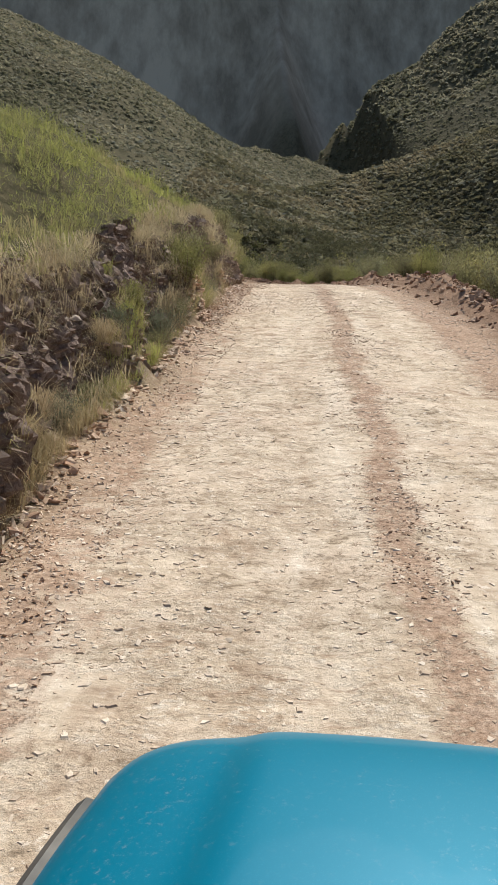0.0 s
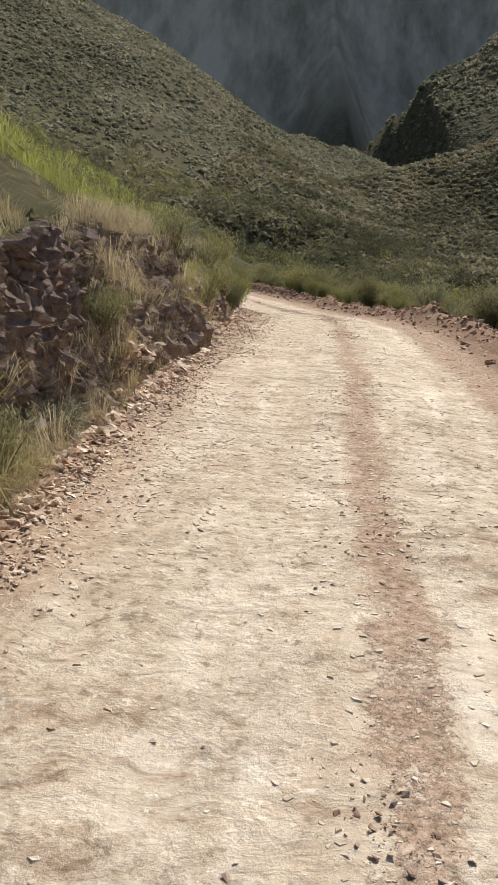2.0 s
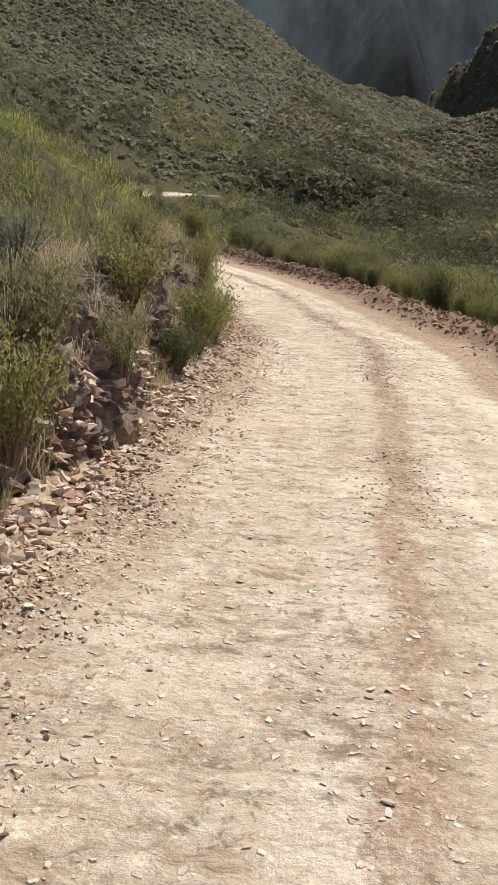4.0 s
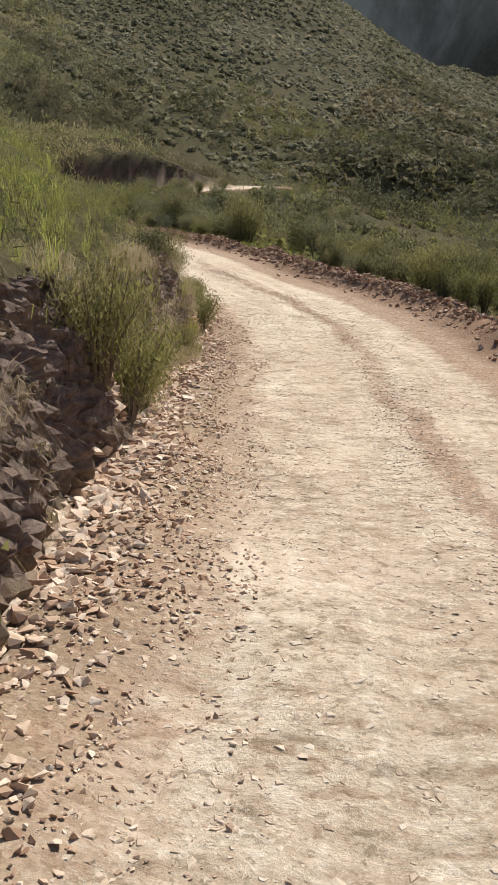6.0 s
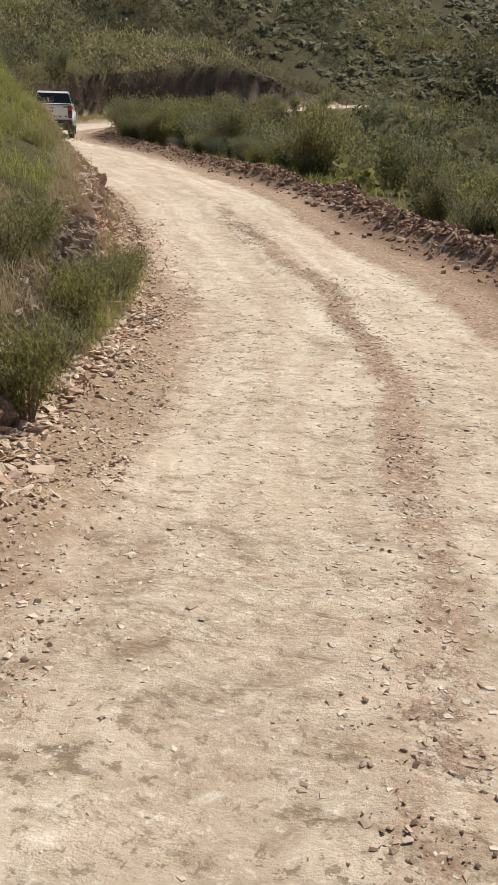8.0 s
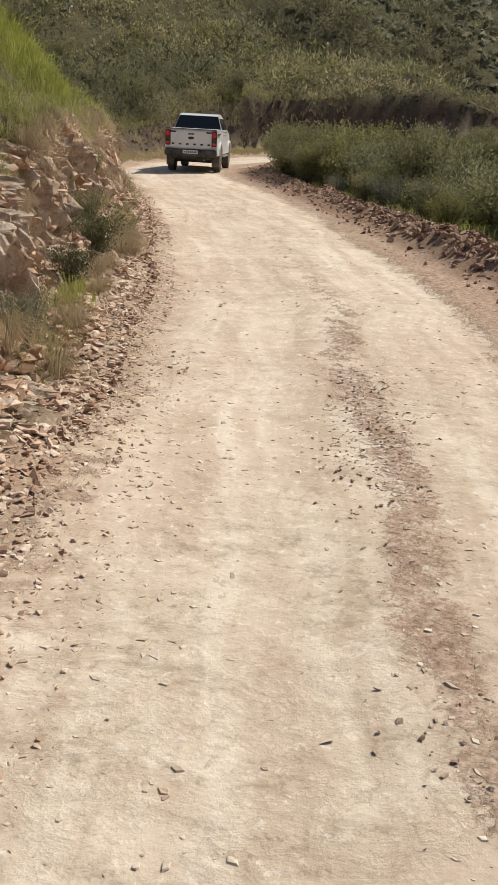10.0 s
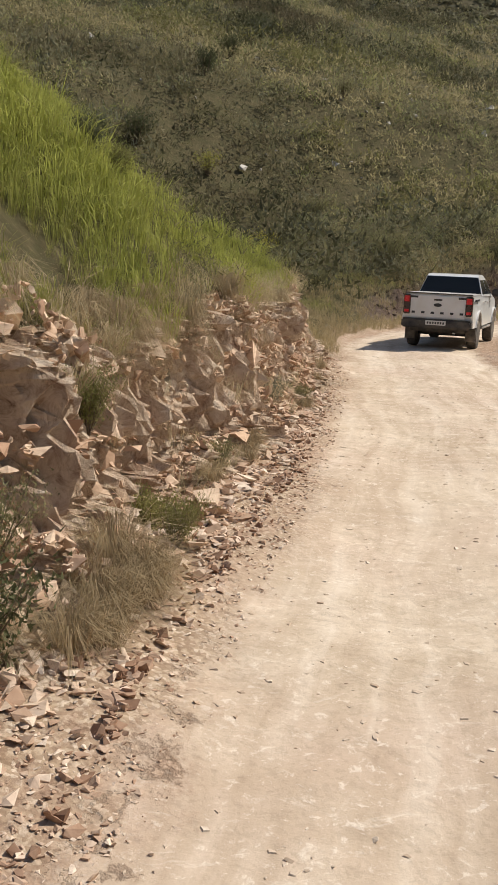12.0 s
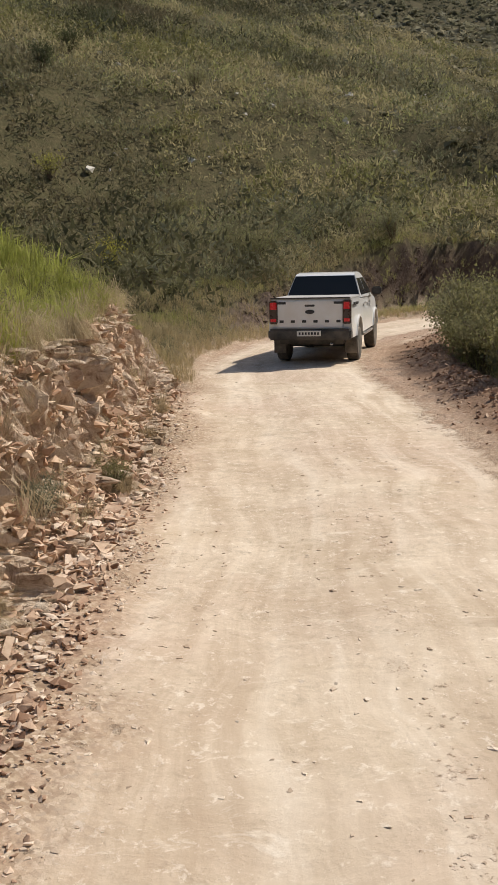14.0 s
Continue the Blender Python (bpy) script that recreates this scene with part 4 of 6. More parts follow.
    scrub("mountain_scrub", "dark bushes on the rocky hill below the mountain", far, x, y, rng.uniform(1.5, 4.2, len(x)), rng.uniform(0.6, 1.1, len(x)), FAR_LEAF)


def build_grass():
    green = [tuft_shape(18, 0.55, 0.55, 0.006) for _ in range(8)]
    dry = [tuft_shape(34, 0.85, 0.85, 0.004) for _ in range(4)] + [tuft_shape(34, 0.9, 2.0, 0.004) for _ in range(3)]
    # on top of the bank
    x, y, st, d = beside(12000, 1.0, 15.4, 0.9, 8.0, 1)
    x2, y2, st2, d2 = beside(12500, 10.8, 15.2, 0.9, 5.5, 1)
    x4, y4, st4, d4 = beside(3500, 1.5, 6.5, 0.8, 6.5, 1)
    st5 = np.r_[rng.uniform(1.0, 6.8, 2100), rng.uniform(8.6, 12.2, 900)]
    d5 = along(FOOT, st5) * rng.uniform(0.72, 1.1, len(st5)) + along(RISE, st5) * 0.3 * rng.uniform(0, 1, len(st5)) ** 2
    x5, y5 = at_station(st5, d5)
    x, y, st, d = np.r_[x, x2, x4, x5], np.r_[y, y2, y4, y5], np.r_[st, st2, st4, st5], np.r_[d, d2, d4, d5]
    edge = along(FOOT, st) + along(RISE, st)
    keep = ((d > edge - 0.25 + 0.13 * step(10.2, 10.8, st)) | (np.arange(len(d)) >= len(d) - len(st5))) & (rng.uniform(0, 1, len(x)) < 0.7 + 1.3 * vnoise(x, y, 0.75, 67))
    x, y, st, d, edge = x[keep], y[keep], st[keep], d[keep], edge[keep]
    tone = np.clip(0.6 + 0.1 * step(10, 11, st) - 0.36 * step(7, 5, st) + 0.55 * fbm(x, y, 3.2, 3, 61) + 0.13 * np.clip(d - edge - 0.8, -1, 1.6) + rng.normal(0, 0.13, len(x)), 0.0, 0.99)
    h = rng.uniform(0.16, 0.44, len(x)) * (0.7 + 0.5 * tone) * np.clip(1 + 0.45 * vnoise(x, y, 1.3, 68) + 0.7 * vnoise(x, y, 0.75, 67), 0.4, 1.9)
    me = strewn("bank_grass", green, np.stack([x, y, ground_at(x, y) - 0.03], 1), turns(len(x), 0.15), h, GRASS, tone)
    tagged(new("bank_grass", me), "tall yellow-green grass growing on top of the road bank", "grass", kind="stuff")
    # dry tufts that hang over the lip, and stand at its foot
    st = np.r_[rng.uniform(1.0, 10.8, 2300), rng.uniform(10.8, 14.8, 550)]
    d = along(FOOT, st) + along(RISE, st) * np.where(rng.uniform(0, 1, len(st)) < 0.5 + 0.35 * (st > 10.6), rng.uniform(0.8, 1.15, len(st)), rng.uniform(-0.15, 0.6, len(st)))
    x, y = at_station(st, d)
    keep = rng.uniform(0, 1, len(x)) < 0.5 + 0.8 * vnoise(x, y, 1.6, 63)
    x, y = x[keep], y[keep]
    me = strewn("dry_grass", dry, np.stack([x, y, ground_at(x, y) - 0.03], 1), turns(len(x), 0.3), rng.uniform(0.25, 0.62, len(x)), STRAW, rng.uniform(0, 0.99, len(x)))
    tagged(new("dry_grass", me), "dry straw-coloured grass tufts hanging on the rocky bank", "grass", kind="stuff")
    # verge beyond the berm, the hollow by the bend, and low grass on the flank
    short = [tuft_shape(10, 0.55, 0.5, 0.008) for _ in range(6)]
    x, y, st, d = beside(1700, 1.5, 19.0, 0.9, 2.4, -1)
    x2, y2, st2, d2 = beside(2600, 14.2, 19.8, 0.5, 7.0, 1)
    x3, y3, *_ = beside(7000, 15.1, 18.6, 0.15, 4.0, 1)
    clear = (d2 < along(FOOT, st2)) | (d2 > along(FOOT, st2) + along(RISE, st2))
    x2, y2 = x2[clear], y2[clear]
    x, y = np.concatenate([x, x2, x3]), np.concatenate([y, y2, y3])
    tone = np.clip(np.where(np.arange(len(x)) < len(x) - len(x3), 0.4, 0.03) + 0.4 * fbm(x, y, 2.5, 3, 66) + rng.normal(0, 0.1, len(x)), 0, 0.99)
    me = strewn("verge_grass", short, np.stack([x, y, ground_at(x, y) - 0.03], 1), turns(len(x), 0.2), rng.uniform(0.2, 0.5, len(x)), GRASS, tone)
    tagged(new("verge_grass", me), "low straw and olive grass along the road verge", "grass", kind="stuff")


def at_station(st, d, side=1):
    i = np.asarray(st) * 12
    k = np.clip(i.astype(int), 0, len(LINE) - 2)
    u = (i - k)[:, None]
    c = LINE[k] * (1 - u) + LINE[k + 1] * u
    t = TAN[k] * (1 - u) + TAN[k + 1] * u
    t /= np.linalg.norm(t, axis=1)[:, None]
    p = c[:, :2] + np.stack([-t[:, 1], t[:, 0]], 1) * (side * (c[:, 2] + d))[:, None]
    return p[:, 0], p[:, 1]


def build_gravel():
    # stony strip along the foot of the bank, finer towards the road
    st = np.r_[rng.uniform(0.8, 15, 16000), rng.uniform(3.4, 11.8, 36000), rng.uniform(5.5, 9.2, 9000), rng.uniform(11.8, 14.2, 7000)]
    u = rng.uniform(-0.2, 1.0, len(st))
    d = along(FOOT, st) * u
    x, y = at_station(st, d)
    s = 0.022 + (0.03 + 0.14 * np.clip(u, 0, 1) ** 1.3) * rng.uniform(0, 1, len(st)) ** 3.0
    keep = rng.uniform(0, 1, len(st)) < 0.30 + 0.65 * np.clip(u, 0, 1) + 0.3 * vnoise(x, y, 1.1, 77)
    x, y, s = x[keep], y[keep], s[keep]
    st2 = rng.uniform(1.0, 12.2, 22000)
    x2, y2 = at_station(st2, 0.2 - 0.6 * rng.uniform(0, 1, len(st2)) ** 1.6)
    keep = rng.uniform(0, 1, len(st2)) < 0.55 + 0.9 * fbm(x2, y2, 1.3, 3, 80)
    x, y, s = np.r_[x, x2[keep]], np.r_[y, y2[keep]], np.r_[s, 0.01 + 0.03 * rng.uniform(0, 1, keep.sum()) ** 3]
    me = strewn("shoulder_gravel", FLATS + PEBBLES[:5] + STONES + SLABS, np.stack([x, y, ground_at(x, y) + s * 0.12], 1), turns(len(x), 0.4), s, GRAVEL)
    tagged(new("shoulder_gravel", me), "loose reddish gravel strip along the foot of the bank", "gravel", kind="stuff")
    # rubble berm on the valley side
    st = np.r_[rng.uniform(1.0, 20, 10000), rng.uniform(9.5, 15, 5500)]
    d = 0.55 + rng.normal(0, 0.32, len(st))
    x, y = at_station(st, d, -1)
    s = 0.03 + 0.15 * rng.uniform(0, 1, len(st)) ** 3.0 * (1 - 0.4 * step(12.5, 14, st))
    me = strewn("berm_rubble", PEBBLES + FLATS[:5] + STONES, np.stack([x, y, ground_at(x, y) + s * 0.12], 1), turns(len(st), 0.6), s, BERM)
    tagged(new("berm_rubble", me), "ridge of reddish rubble along the open road edge", "rubble", kind="stuff")
    # small stones on the road
    st = np.r_[rng.uniform(1.0, 15.5, 22000), rng.uniform(1.0, 9.8, 8000)]
    o = rng.uniform(-2.1, 2.1, len(st))
    c = LINE[np.clip((st * 12).astype(int), 0, len(LINE) - 1)]
    x, y = at_station(st, o - c[:, 2])
    keep = rng.uniform(0, 1, len(x)) < np.clip(1.2 * fbm(x, y, 1.6, 4, 71) + 0.02, 0.08, 0.75) * (1 - 0.5 * step(11, 13, st))
    x, y = x[keep], y[keep]
    s = 0.014 + 0.05 * rng.uniform(0, 1, len(x)) ** 3.2
    s3 = np.stack([s, s, s * 0.45], 1)
    me = strewn("road_stones", FLATS, np.stack([x, y, ground_at(x, y) + s * 0.03], 1), turns(len(x), 0.16), s3, ROAD_STONE)
    tagged(new("road_stones", me), "small loose stones scattered on the dirt road", "stones", kind="stuff")
    # thin flakes broken out of the surface, lying loose on it
    st = np.r_[rng.uniform(1.0, 11.5, 100000), rng.uniform(11.5, 14.5, 8000)]
    c = LINE[np.clip((st * 12).astype(int), 0, len(LINE) - 1)]
    o = rng.uniform(-1, 1, len(st)) * (c[:, 2] + 0.1)
    x, y = at_station(st, o - c[:, 2])
    tracks = np.exp(-((o - 0.95) / 0.3) ** 2) + 0.7 * np.exp(-((o + 0.75) / 0.3) ** 2)
    want = 0.34 + 0.32 * fbm(x, y, 1.9, 3, 72) + 0.25 * np.clip(np.abs(o) - 1.1, 0, 1) + 0.25 * np.exp(-((o - 0.2) / 0.25) ** 2) - 0.2 * tracks
    keep = rng.uniform(0, 1, len(x)) < np.clip(want, 0.05, 0.85) * (1 - 0.6 * step(9.5, 11, st))
    x, y = x[keep], y[keep]
    s = 0.016 + 0.042 * rng.uniform(0, 1, len(x)) ** 2.8
    me = strewn("road_flakes", CHIPS, np.stack([x, y, sheet_at(x, y) + s * 0.01], 1), turns(len(x), 0.09), s, FLAKE)
    tagged(new("road_flakes", me), "thin flakes of pale stone broken out of the dirt road", "stone flakes", kind="stuff")
    # crumbling clods in the loose strip along the middle
    st = rng.uniform(1.0, 11.4, 22000)
    o = rng.normal(0.2, 0.19, len(st)) + 0.12 * vnoise(st * 5, st * 0, 2.0, 75)
    c = LINE[np.clip((st * 12).astype(int), 0, len(LINE) - 1)]
    x, y = at_station(st, o - c[:, 2])
    keep = rng.uniform(0, 1, len(x)) < 0.35 + 1.1 * fbm(x, y, 1.8, 3, 74)
    x, y = x[keep], y[keep]
    s = 0.010 + 0.026 * rng.uniform(0, 1, len(x)) ** 3
    me = strewn("clods", FLATS, np.stack([x, y, ground_at(x, y) + s * 0.08], 1), turns(len(x), 0.35), s, CLOD)
    tagged(new("clods", me), "crumbly brown clods in the loose strip of the road", "gravel", kind="stuff")


def build_crust():
    st = rng.uniform(10.8, 13.6, 900)
    d = 0.16 + 0.10 * vnoise(st * 6, st * 0, 1.7, 78) + rng.normal(0, 0.035, len(st))
    x, y = at_station(st, d)
    keep = rng.uniform(0, 1, len(st)) < 0.45 + 0.6 * vnoise(st * 9, st * 0, 1.0, 79)
    x, y = x[keep], y[keep]
    s = 0.03 + 0.075 * rng.uniform(0, 1, len(x)) ** 2
    me = strewn("crust_clods", STONES + PEBBLES, np.stack([x, y, ground_at(x, y) + s * 0.1], 1), turns(len(x), 0.5), s, BERM)
    tagged(new("crust_clods", me), "line of dark earth clods beside the wheel track", "clods", kind="stuff")


def build_hill_stones():
    x, y = rng.uniform(-120, -22, 2600), rng.uniform(82, 185, 2600)
    keep = rng.uniform(0, 1, len(x)) < np.clip(0.15 + 0.8 * fbm(x, y, 25, 3, 81) + 0.004 * (y - 95), 0.02, 0.8)
    keep &= roadside(x, y)[1] > 6
    x, y = x[keep], y[keep]
    s = 0.18 + 0.5 * rng.uniform(0, 1, len(x)) ** 3
    me = strewn("hillside_stones", STONES, np.stack([x, y, sheet_at(x, y) + 0.25 * s + 0.15], 1), turns(len(x), 0.5), s, PALE_STONE)
    tagged(new("hillside_stones", me), "pale weathered stones scattered over the scrubby hillside", "stones", kind="stuff")


build_scrub()
build_hill_stones()
build_grass()
build_gravel()
build_crust()


# ---- single shrubs ----
def part(name, me, parent, label=""):
    ob = new(name, me)
    ob.parent = parent
    if label:
        ob["label"] = label
    return ob


def shrub_meshes(kind, leaves, tall, material, leaf_len, leaf_wide, upright):
    """Stems and leaves of a bush one unit wide."""
    stems = 16
    sv, sf, tips = [], [], []
    for i in range(stems):
        a, out = 2 * np.pi * i / stems + rng.uniform(-0.3, 0.3), rng.uniform(0.08, 0.46)
        d = np.array([math.cos(a), math.sin(a), 0])
        pts = [d * 0.03, d * out * 0.5 + [0, 0, tall * 0.45], d * out + [0, 0, tall * rng.uniform(0.7, 1.0)]]
        tips.append(pts)
        k = len(sv)
        for j, p in enumerate(pts):
            w = 0.014 * (1 - 0.4 * j)
            for q in range(3):
                b = 2 * np.pi * q / 3
                sv.append(np.asarray(p) + [w * math.cos(b), w * math.sin(b), 0])
        for j in range(2):
            for q in range(3):
                r = (q + 1) % 3
                sf += [[k + 3 * j + q, k + 3 * j + r, k + 3 * j + 3 + r], [k + 3 * j + q, k + 3 * j + 3 + r, k + 3 * j + 3 + q]]
    stem = mesh_of(kind + "_stems", np.array(sv), np.array(sf), TWIG)
    tips = np.array([[np.asarray(p, float) for p in t] for t in tips])
    which, u = rng.integers(0, stems, leaves), rng.uniform(0.1, 1, leaves) ** 0.6
    lo, mi, hi = tips[which, 0], tips[which, 1], tips[which, 2]
    v = np.clip(u * 2 - 1, 0, 1)[:, None]
    c = np.where(u[:, None] < 0.5, lo + (mi - lo) * (u * 2)[:, None], mi + (hi - mi) * v)
    c = c + rng.normal(0, 0.085, (leaves, 3)) * np.array([1, 1, 0.9])
    c[:, 2] = np.abs(c[:, 2]) + 0.01
    d = rng.normal(size=(leaves, 3))
    d[:, 2] = np.abs(d[:, 2]) + upright
    d /= np.linalg.norm(d, axis=1)[:, None]
    side = np.cross(d, rng.normal(size=(leaves, 3)))
    side /= np.linalg.norm(side, axis=1)[:, None]
    ln, w = leaf_len * rng.uniform(0.6, 1.3, leaves)[:, None], leaf_wide * rng.uniform(0.6, 1.3, leaves)[:, None]
    vs = np.stack([c - side * w, c + side * w, c + d * ln], 1).reshape(-1, 3)
    fs = np.arange(leaves * 3).reshape(-1, 3)
    tone = np.repeat(np.clip(0.3 + 0.1 * rng.normal(size=stems), 0, 0.6)[which], 3)
    return stem, mesh_of(kind + "_leaves", vs, fs, material, tone)


KINDS = {
    "green": ([shrub_meshes("green", 2600, 1.0, FRESH, 0.052, 0.011, 0.9) for _ in range(3)], "bushy yellow-green shrub growing beside the dirt road"),
    "olive": ([shrub_meshes("olive", 2600, 0.85, SCRUB, 0.048, 0.0085, 0.9) for _ in range(3)], "dense olive-green shrub on the slope below the road"),
    "grey": ([shrub_meshes("grey", 2200, 0.75, GREY_LEAF, 0.042, 0.008, 0.7) for _ in range(2)], "small grey-green leafy shrub at the foot of the bank"),
    "dark": ([shrub_meshes("dark", 2400, 0.9, DARK_LEAF, 0.05, 0.012, 0.6) for _ in range(2)], "dark green leafy shrub on the road bank"),
    "yellow": ([shrub_meshes("yellow", 900, 1.0, YELLOW, 0.05, 0.012, 1.0) for _ in range(2)], "spindly yellow-flowering shrub on the grassy slope"),
    "big": ([shrub_meshes("big", 5600, 0.9, SCRUB, 0.034, 0.012, 0.6) for _ in range(3)], "large dense olive bush inside the bend of the road"),
    "bright": ([shrub_meshes("bright", 3600, 1.0, FRESH, 0.055, 0.008, 1.5) for _ in range(2)], "lush bright yellow-green bush at the foot of the bank"),
    "tall": ([shrub_meshes("tall", 5600, 0.95, MIXED, 0.038, 0.011, 0.7) for _ in range(2)], "large yellow-green bush inside the bend of the road"),
}


def plant(kind, x, y, wide, tall, group):
    meshes, label = KINDS[kind]
    stem, leaf = meshes[int(rng.integers(0, len(meshes)))]
    z = float(ground_at([x], [y])[0])
    ob = new("shrub")
    part("stem_clump", stem, ob)
    part("foliage", leaf, ob)
    ob.matrix_world = pose(x, y, z - 0.04, rng.uniform(-5, 5), rng.uniform(-5, 5), rng.uniform(0, 360)) @ Matrix.Diagonal((wide, wide, tall, 1))
    tagged(ob, label, "shrub", group)


def build_shrubs():
    # band of bushes below the open edge of the road
    x, y, st, d = beside(64, 2.0, 19.5, 1.3, 4.5, -1)
    for i in np.argsort(st):
        near_bend = 12.2 < st[i] < 16.5
        if near_bend and d[i] < 1.9:
            continue
        if st[i] > 10.3 and d[i] < 1.6 and not near_bend:
            continue
        w = rng.uniform(0.8, 1.6) * (1.3 if near_bend else 1.0)
        plant("green" if rng.uniform() < 0.5 else "olive", x[i], y[i], w, w * rng.uniform(0.75, 1.05), "bushes below the road edge")
    x, y, st, d = beside(70, 2.5, 11.5, 1.15, 3.0, -1)
    for i in np.argsort(st):
        w = rng.uniform(0.8, 1.5)
        plant(("green", "tall", "olive", "bright")[int(rng.integers(0, 4))], x[i], y[i], w, w * rng.uniform(0.85, 1.15), "bushes below the road edge")
    # and many more in the hollow behind them
    for name, label, kind, n, a, b in (("hollow_bushes", "dense olive bushes in the hollow inside the bend", "olive", 120, 9.0, 20.5), ("hollow_bright_bushes", "yellow-green bushes in the hollow inside the bend", "tall", 80, 6.0, 19.0)):
        x, y, st, d = beside(n, a, b, 2.6, 12.0, -1)
        shapes = []
        for _, leaf in KINDS[kind][0]:
            v = np.empty(len(leaf.vertices) * 3)
            leaf.vertices.foreach_get("co", v)
            v = v.reshape(-1, 3, 3)
            v = v[rng.permutation(len(v))[:900]]
            v = v.mean(1, keepdims=True) + (v - v.mean(1, keepdims=True)) * [1.7, 1.7, 1.4]
            shapes.append((v.reshape(-1, 3), np.arange(2700).reshape(-1, 3)))
        wide = rng.uniform(1.0, 2.2, len(x))
        me = strewn(name, shapes, np.stack([x, y, ground_at(x, y) - 0.05], 1), turns(len(x), 0.1), np.stack([wide, wide, wide * rng.uniform(0.65, 0.95, len(x))], 1), KINDS[kind][0][0][1].materials[0], rng.uniform(0, 0.99, len(x)))
        tagged(new(name, me), label, "bushes", kind="stuff")
    # the big bushes inside the bend
    for st0, dd, kind, w in ((14.75, 1.1, "big", 1.9), (14.95, 1.5, "tall", 2.1), (15.2, 1.15, "big", 2.0), (15.4, 1.5, "tall", 2.2), (15.65, 1.25, "big", 1.9), (15.95, 1.3, "tall", 1.8), (13.3, 1.6, "tall", 1.1), (13.6, 1.7, "big", 1.4), (13.95, 1.55, "grey", 1.3), (14.2, 1.6, "big", 1.4), (14.45, 1.3, "grey", 1.1), (14.7, 1.5, "tall", 1.6), (14.95, 1.3, "grey", 1.2),
                             (15.2, 1.6, "tall", 1.6), (15.45, 1.3, "green", 1.2), (15.75, 1.5, "tall", 1.7), (16.05, 1.5, "tall", 1.5), (16.4, 1.6, "big", 1.6),
                             (13.7, 2.7, "big", 2.0), (14.1, 2.5, "tall", 2.2), (14.4, 2.4, "big", 2.3), (14.75, 2.5, "tall", 2.4), (15.1, 2.5, "big", 2.5), (15.45, 2.6, "tall", 2.4), (15.85, 2.7, "big", 2.2), (16.3, 2.8, "tall", 2.0),
                             (13.4, 3.6, "olive", 2.0), (14.2, 3.9, "dark", 2.4), (14.7, 4.0, "tall", 2.5), (15.2, 4.1, "tall", 2.5), (15.7, 4.1, "tall", 2.4), (16.2, 4.2, "big", 2.2), (14.5, 5.5, "big", 2.5), (15.0, 5.7, "olive", 2.6),
                             (17.0, 1.2, "big", 1.6), (17.5, 1.3, "tall", 1.7), (18.0, 1.3, "big", 1.8), (18.5, 1.3, "big", 1.8), (19.0, 1.2, "big", 1.8), (19.4, 1.1, "tall", 1.7),
                             (19.8, 0.9, "big", 1.6)):
        x, y = at_station(np.array([st0]), np.array([dd]), -1)
        w = w * rng.uniform(0.65, 1.1)
        plant(kind, x[0], y[0], w, w * rng.uniform(0.7, 1.0), "bushes below the road edge")
    # on and under the bank
    for st0, dd, kind, w in ((1.75, 0.5, "grey", 0.6), (1.9, 0.6, "grey", 0.5), (2.3, 0.55, "grey", 0.55), (2.45, 0.45, "olive", 0.4), (2.7, 0.5, "grey", 0.5), (2.85, 0.45, "green", 0.45), (3.1, 0.45, "olive", 0.45),
                             (3.2, 0.5, "grey", 0.7), (3.4, 0.5, "olive", 0.7), (3.55, 0.45, "green", 0.8), (3.7, 0.5, "olive", 0.75), (3.95, 0.5, "olive", 0.7), (4.2, 0.5, "grey", 0.6), (4.4, 0.55, "olive", 0.6), (2.0, 1.05, "yellow", 0.45), (2.1, 0.8, "yellow", 0.35), (4.95, 0.6, "grey", 0.5), (5.05, 0.7, "olive", 0.7), (5.15, 0.9, "green", 0.6), (5.35, 0.75, "grey", 0.6), (5.62, 0.8, "olive", 0.75), (5.25, 0.6, "olive", 0.7), (5.5, 0.7, "green", 0.8), (5.8, 0.6, "olive", 0.7),
                             (6.0, 0.9, "green", 0.9), (6.2, 0.7, "dark", 0.8), (6.45, 0.75, "green", 0.9), (6.65, 0.7, "green", 1.0), (6.3, 1.3, "olive", 0.8), (5.7, 1.2, "grey", 0.7),
                             (7.72, 0.95, "bright", 1.2), (7.92, 0.95, "bright", 1.0), (7.52, 1.1, "bright", 1.15), (8.3, 1.3, "grey", 0.6), (8.75, 0.9, "green", 0.55), (9.0, 0.85, "yellow", 0.4), (9.3, 0.7, "green", 0.85),
                             (9.5, 0.75, "olive", 0.7), (9.7, 0.7, "green", 0.7), (9.75, 0.9, "green", 0.8), (10.0, 0.9, "olive", 0.8), (10.2, 0.8, "green", 0.7), (9.9, 1.35, "bright", 0.8), (9.55, 1.2, "olive", 0.8), (9.25, 1.3, "green", 0.8), (9.0, 1.5, "dark", 0.7), (10.1, 0.6, "olive", 0.7), (10.4, 0.5, "green", 0.6), (11.3, 0.75, "grey", 0.6), (11.9, 0.9, "dark", 0.55),
                             (12.25, 0.8, "dark", 0.75), (12.35, 0.9, "olive", 0.6), (12.72, 0.55, "bright", 0.42), (12.8, 0.85, "green", 0.5), (12.65, 1.0, "green", 0.45), (13.15, 0.75, "olive", 0.4), (13.6, 0.6, "grey", 0.45), (14.0, 0.5, "olive", 0.4),
                             (12.9, 2.6, "dark", 0.7), (13.4, 2.4, "dark", 0.6), (12.6, 3.2, "grey", 0.6)):
        x, y = at_station(np.array([st0]), np.array([dd]))
        plant(kind, x[0], y[0], w, w * rng.uniform(0.8, 1.05), "bushes on the road bank")
